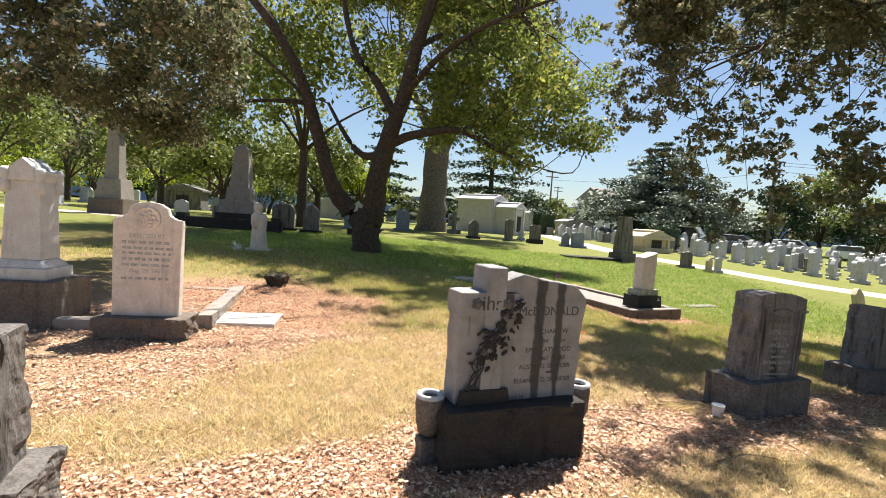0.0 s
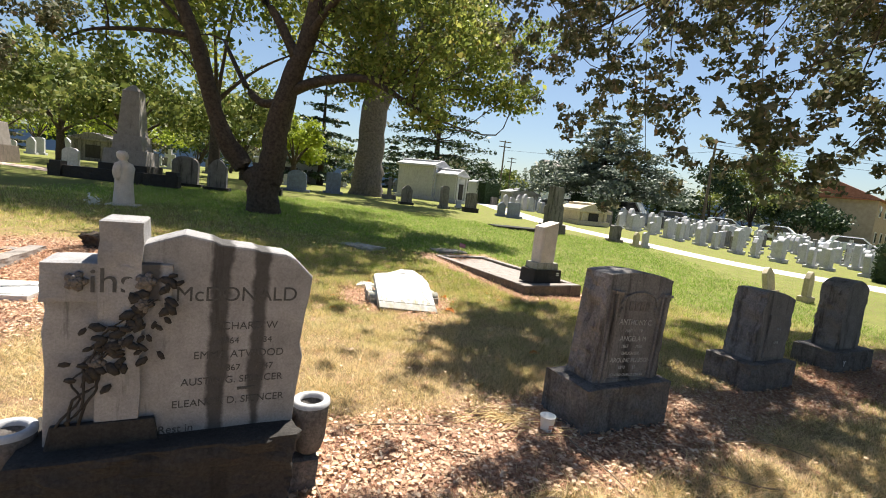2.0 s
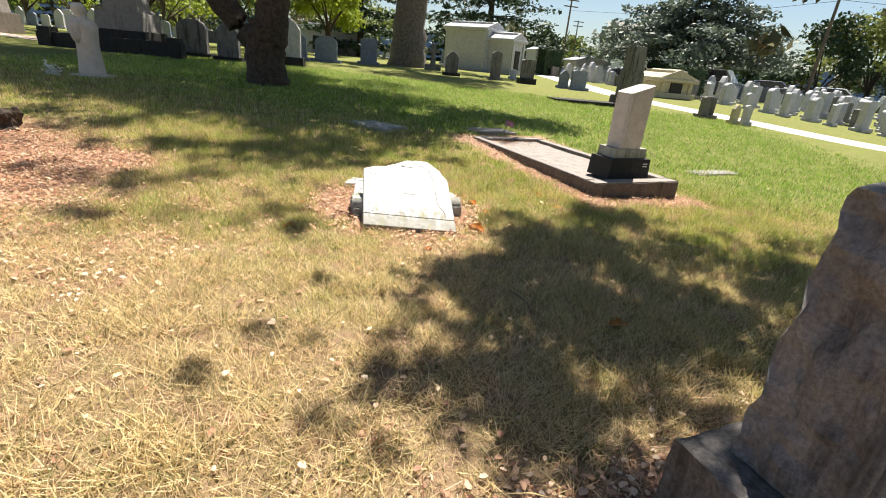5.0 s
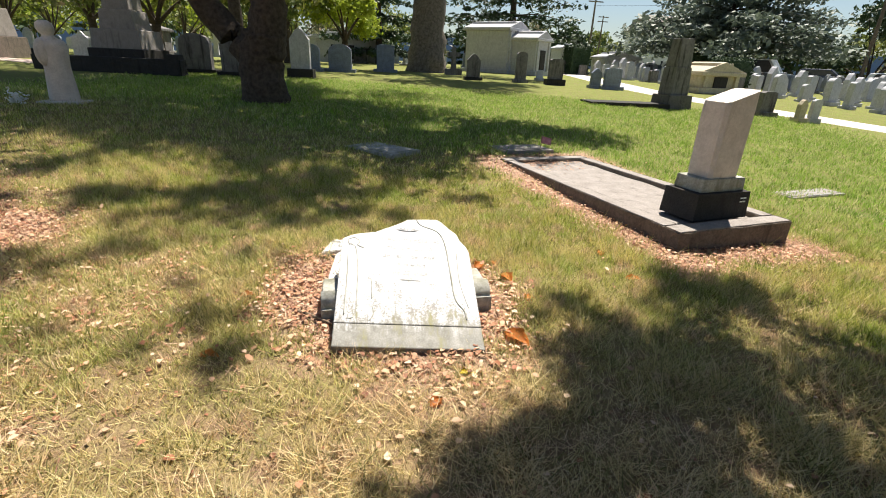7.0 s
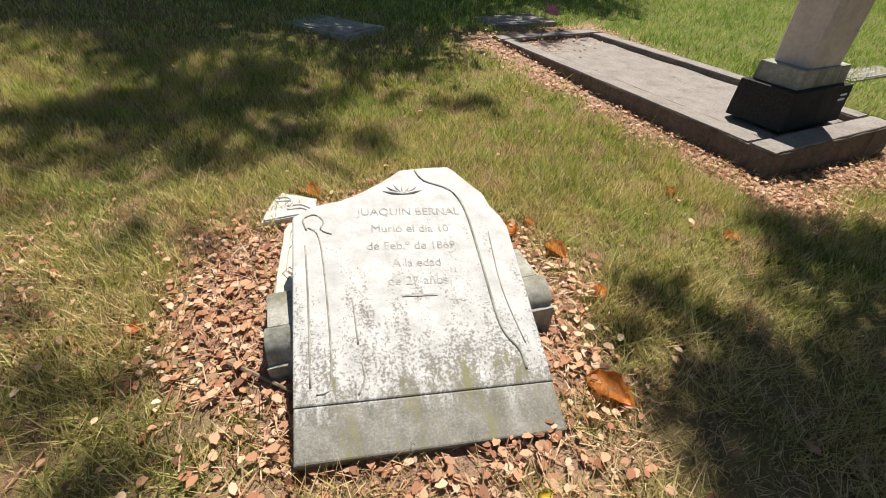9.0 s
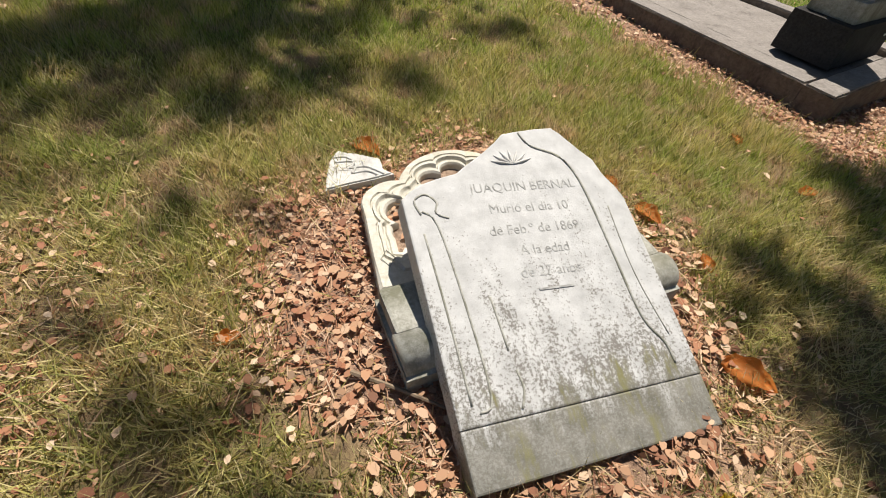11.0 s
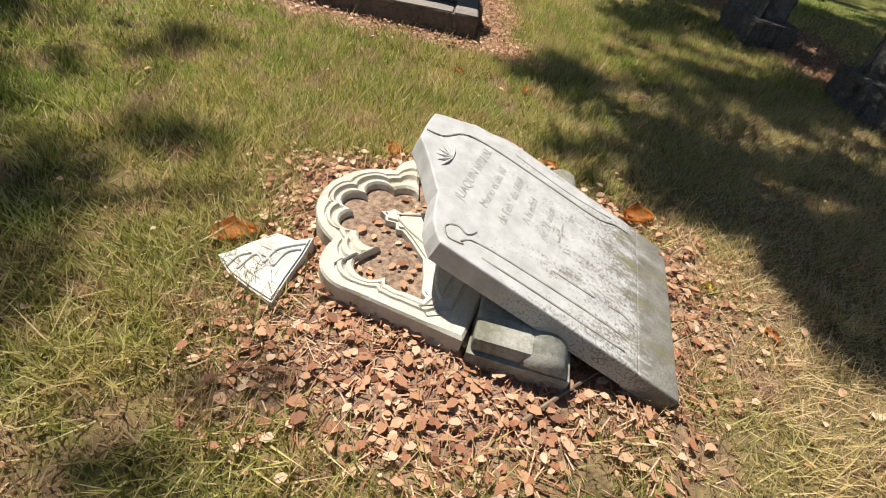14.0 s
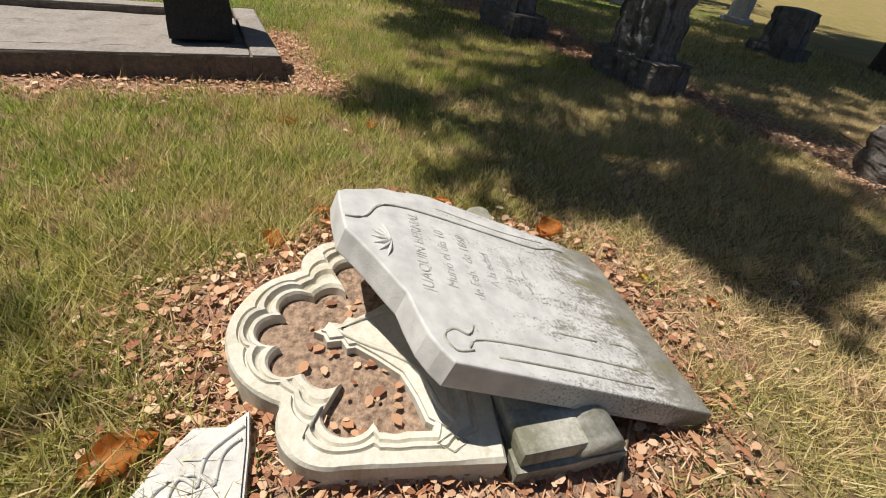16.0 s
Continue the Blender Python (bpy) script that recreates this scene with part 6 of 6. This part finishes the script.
def stick(pts, r, label="thin dry twig lying on leaf litter"):
    line = smooth_line([(x, y, gz(x, y) + z) for x, y, z in pts], 3)
    tagged(new("twig", mesh_of(tube(line, [r * (1 - 0.6 * i / len(line)) for i in range(len(line))], 6), "twig", twig_mat)), label, "twig", "twigs")


for pts, r in (([(1.45, 3.98, 0.02), (1.6, 3.85, 0.02), (1.85, 3.78, 0.03)], 0.008), ([(1.1, 4.0, 0.02), (1.35, 4.05, 0.03), (1.75, 4.1, 0.02), (2.0, 4.05, 0.02)], 0.006), ([(2.45, 4.1, 0.03), (2.6, 3.7, 0.04), (2.7, 3.4, 0.02)], 0.005),
               ([(1.9, 3.3, 0.02), (2.2, 3.45, 0.03), (2.5, 3.4, 0.02)], 0.006), ([(0.62, 7.05, 0.02), (0.75, 7.0, 0.025), (0.92, 6.93, 0.02)], 0.008), ([(0.95, 3.5, 0.02), (1.1, 3.2, 0.03), (1.18, 2.95, 0.02)], 0.006),
               ([(3.6, 4.3, 0.02), (4.0, 4.35, 0.04), (4.3, 4.2, 0.02)], 0.007), ([(2.0, 6.0, 0.02), (2.1, 5.85, 0.03), (2.12, 5.7, 0.02)], 0.005), ([(3.2, 3.9, 0.02), (3.5, 3.75, 0.04), (3.7, 3.8, 0.02)], 0.007)):
    stick(pts, r)


def straw_heap():
    root = standing("dry_straw_bunch", 2.08, 4.28, 0, "bunch of long dry straw lying beside the headstone", "straw", sink=0.0)
    r = random.Random(9)
    for k in range(110):
        bm = bmesh.new()
        a, L_ = r.gauss(0.15, 0.55), r.uniform(0.12, 0.32)
        cx, cy, cz = r.gauss(0, 0.16), r.gauss(0, 0.075), r.uniform(0.01, 0.05)
        d = Vector((math.cos(a), math.sin(a), r.uniform(-0.08, 0.08)))
        c = Vector((cx, cy, cz))
        tube([c - d * L_ / 2, c + Vector((0, 0, 0.012)), c + d * L_ / 2], [0.0022, 0.0025, 0.001], 4, bm)
        part("straw", bm, straw_mat, root)


straw_heap()


def big_leaf(x, y, L_, yaw, mat, label, lift=0.012, tilt=10):
    bm = bmesh.new()
    n = 8
    rows = []
    for i in range(n + 1):
        t = i / n
        w = L_ * 0.30 * math.sin(math.pi * (0.06 + 0.94 * t) ** 0.8) * (1 + 0.18 * math.sin(t * 17))
        z = 0.10 * L_ * math.sin(math.pi * t)
        rows.append([bm.verts.new((L_ * (t - 0.5), s * w, z + 0.22 * abs(s) * w + 0.1 * L_ * abs(s) * t)) for s in (-1, 0, 1)])
    for a, b_ in zip(rows, rows[1:]):
        for k in range(2):
            bm.faces.new((a[k], a[k + 1], b_[k + 1], b_[k]))
    r = bmesh.ops.solidify(bm, geom=bm.faces, thickness=0.0012)
    root = thing("fallen_leaf", pose(x, y, gz(x, y) + lift, tilt, tilt * 0.5, yaw), label, "leaf", "fallen leaves")
    part("blade", bm, mat, root, smooth=True)
    st = tube([(-L_ * 0.5, 0, 0), (-L_ * 0.62, 0, 0.004), (-L_ * 0.74, 0.01, 0.002)], [0.002, 0.0018, 0.0015], 5)
    part("stem", st, twig_mat, root)


for x, y, L_, yaw, kind in ((1.53, 7.88, 0.12, 70, 0), (1.40, 8.05, 0.12, 30, 0), (1.72, 7.75, 0.13, -60, 0), (1.78, 7.05, 0.16, -40, 0), (2.55, 7.95, 0.10, 10, 0), (2.40, 8.35, 0.10, 80, 0), (0.60, 8.06, 0.145, -35, 0), (1.55, 6.72, 0.06, 20, 1),
                        (0.80, 7.72, 0.09, 10, 0), (1.62, 7.95, 0.09, 120, 0), (1.85, 7.5, 0.10, 75, 0), (0.28, 7.15, 0.08, 20, 0), (0.4, 6.6, 0.09, 5, 0), (1.45, 6.5, 0.08, 60, 0), (2.6, 5.75, 0.11, 10, 0)):
    big_leaf(x, y, L_, yaw, yellow_leaf if kind else orange_leaf, "bright yellow fallen leaf" if kind else "large curled orange-brown fallen leaf")

# dry oak leaves over the bare strips
rng = np.random.default_rng(61)
N = 420000
lx, ly = rng.uniform(-4.6, 9.5, N), rng.uniform(1.2, 12.0, N)
dry_, mul_, lush_ = lawn_masks(lx, ly)
keep = rng.uniform(0, 1, N) < np.clip(mul_ * 0.62 + 0.006 + 0.014 * dry_, 0, 1) * np.where(ly > 9, 0.5, 1.0)
kx, ky = lx[keep], ly[keep]
lz = ground_z(kx, ky) + rng.uniform(0.004, 0.03, len(kx))
q_ = rng.uniform(0, 2 * np.pi, 60), 0.19 * np.sqrt(rng.uniform(0, 1, 60))
rx, ry = 0.93 + q_[1] * np.cos(q_[0]) * 1.3, 7.63 + q_[1] * np.sin(q_[0])
kx, ky, lz = np.append(kx, rx), np.append(ky, ry), np.append(lz, ground_z(rx, ry) + rng.uniform(0.050, 0.060, 60))
row_side = ky < 5.7
for side, mat, words in ((row_side, bleached_mat, "sun-bleached dry oak leaves along the headstone row"), (~row_side, litter_mat, "dry orange-brown leaves round the toppled headstone and the kerbs")):
    v, f = shards(np.stack([kx, ky, lz], -1)[side], 0.027, rng, "oval", flat=0.86, curl=0.45)
    tagged(new("leaf_litter", quads("leaf_litter", v, f, mat)), words, "leaf litter", kind="stuff")


def needles(n, seed):
    """Thin dry needles and stalks that lie in the bare strips."""
    rng = np.random.default_rng(seed)
    x, y = rng.uniform(-3.6, 6.5, n), rng.uniform(1.6, 9.6, n)
    k = rng.uniform(0, 1, n) < lawn_masks(x, y)[1] * 0.9
    x, y = x[k], y[k]
    m, a, l = len(x), rng.uniform(0, 2 * np.pi, len(x)), rng.uniform(0.02, 0.075, len(x))
    z = ground_z(x, y) + rng.uniform(0.003, 0.022, m)
    dx, dy = np.cos(a) * l / 2, np.sin(a) * l / 2
    ex, ey = -np.sin(a) * 0.0016, np.cos(a) * 0.0016
    tilt = rng.normal(size=m) * 0.008
    v = np.stack([np.stack([x - dx - ex, y - dy - ey, z - tilt], -1), np.stack([x - dx + ex, y - dy + ey, z - tilt + 0.001], -1), np.stack([x + dx + ex, y + dy + ey, z + tilt + 0.001], -1), np.stack([x + dx - ex, y + dy - ey, z + tilt], -1)], 1).reshape(-1, 3)
    tagged(new("needle_litter", quads("needle_litter", v, np.arange(4 * m).reshape(-1, 4), litter_mat)), "thin dry needles and stalks over bare soil", "needle litter", kind="stuff")


needles(240000, 81)


def grass(name, n, x0, x1, y0, y1, hmin, hmax, width, seed, label):
    rng = np.random.default_rng(seed)
    x, y = rng.uniform(x0, x1, n), rng.uniform(y0, y1, n)
    d, mu, lu = lawn_masks(x, y)
    keep = rng.uniform(0, 1, n) > mu * 0.97 - 0.01
    tuft = np.clip(0.45 * ripple(x, y, 3.1, 8) + 0.75 * ripple(x, y, 8.5, 9) - 0.1, 0, 1)
    keep &= rng.uniform(0, 1, n) < 0.30 + 1.1 * tuft
    # no blades inside the stones
    inside = (np.hypot(x - 0.42, y - 3.15) < 0.3) | (np.hypot(x - 2.87, y - 4.55) < 0.3)
    a, c = (x - 3.02) * 0.875 + (y - 8.59) * 0.483, -(x - 3.02) * 0.483 + (y - 8.59) * 0.875
    inside |= (a > 0) & (a < 1.27) & (c > 0) & (c < 3.0)
    keep &= ~inside
    # thinning towards the rim of the patch
    rim = np.minimum.reduce([x - x0, x1 - x, y - y0, y1 - y]) / 1.6
    keep &= rng.uniform(0, 1, n) < np.clip(rim, 0, 1)
    x, y, d, mu, lu, tuft = x[keep], y[keep], d[keep], mu[keep], lu[keep], tuft[keep]
    m = len(x)
    z = ground_z(x, y)
    an, ln = rng.uniform(0, 2 * np.pi, m), rng.uniform(hmin, hmax, m) * (0.5 + 1.1 * tuft) * (1 - 0.25 * d)
    w = width * rng.uniform(0.7, 1.3, m)
    lean = rng.normal(size=(m, 2)) * (0.5 + 0.6 * d)[:, None] * ln[:, None]
    dx, dy = np.cos(an) * w, np.sin(an) * w
    v = np.stack([np.stack([x - dx, y - dy, z - 0.004], -1), np.stack([x + dx, y + dy, z - 0.004], -1), np.stack([x + lean[:, 0], y + lean[:, 1], z + ln], -1)], 1).reshape(-1, 3)
    me = quads(name, v, np.arange(3 * m).reshape(-1, 3), blade_mat)
    for nm, val in (("dry", d), ("mulch", mu), ("lush", lu)):
        at_ = me.attributes.new(nm, "FLOAT", "POINT")
        at_.data.foreach_set("value", np.repeat(val, 3).astype(np.float32))
    tagged(new(name, me), label, "grass", kind="stuff")


grass("grass", 860000, -3.2, 6.2, 1.8, 10.4, 0.02, 0.078, 0.0028, 71, "short dry and green lawn grass blades")
grass("grass", 380000, -9, 10.5, 8.0, 21.0, 0.025, 0.065, 0.005, 72, "green lawn grass blades farther off")
grass("grass", 90000, 5.0, 12.0, 0.5, 9.2, 0.025, 0.06, 0.005, 73, "shaded lawn grass blades along the headstone row")
grass("grass", 260000, -2.0, 3.4, 5.2, 10.6, 0.012, 0.04, 0.0022, 74, "short dense lawn grass round the toppled headstone")
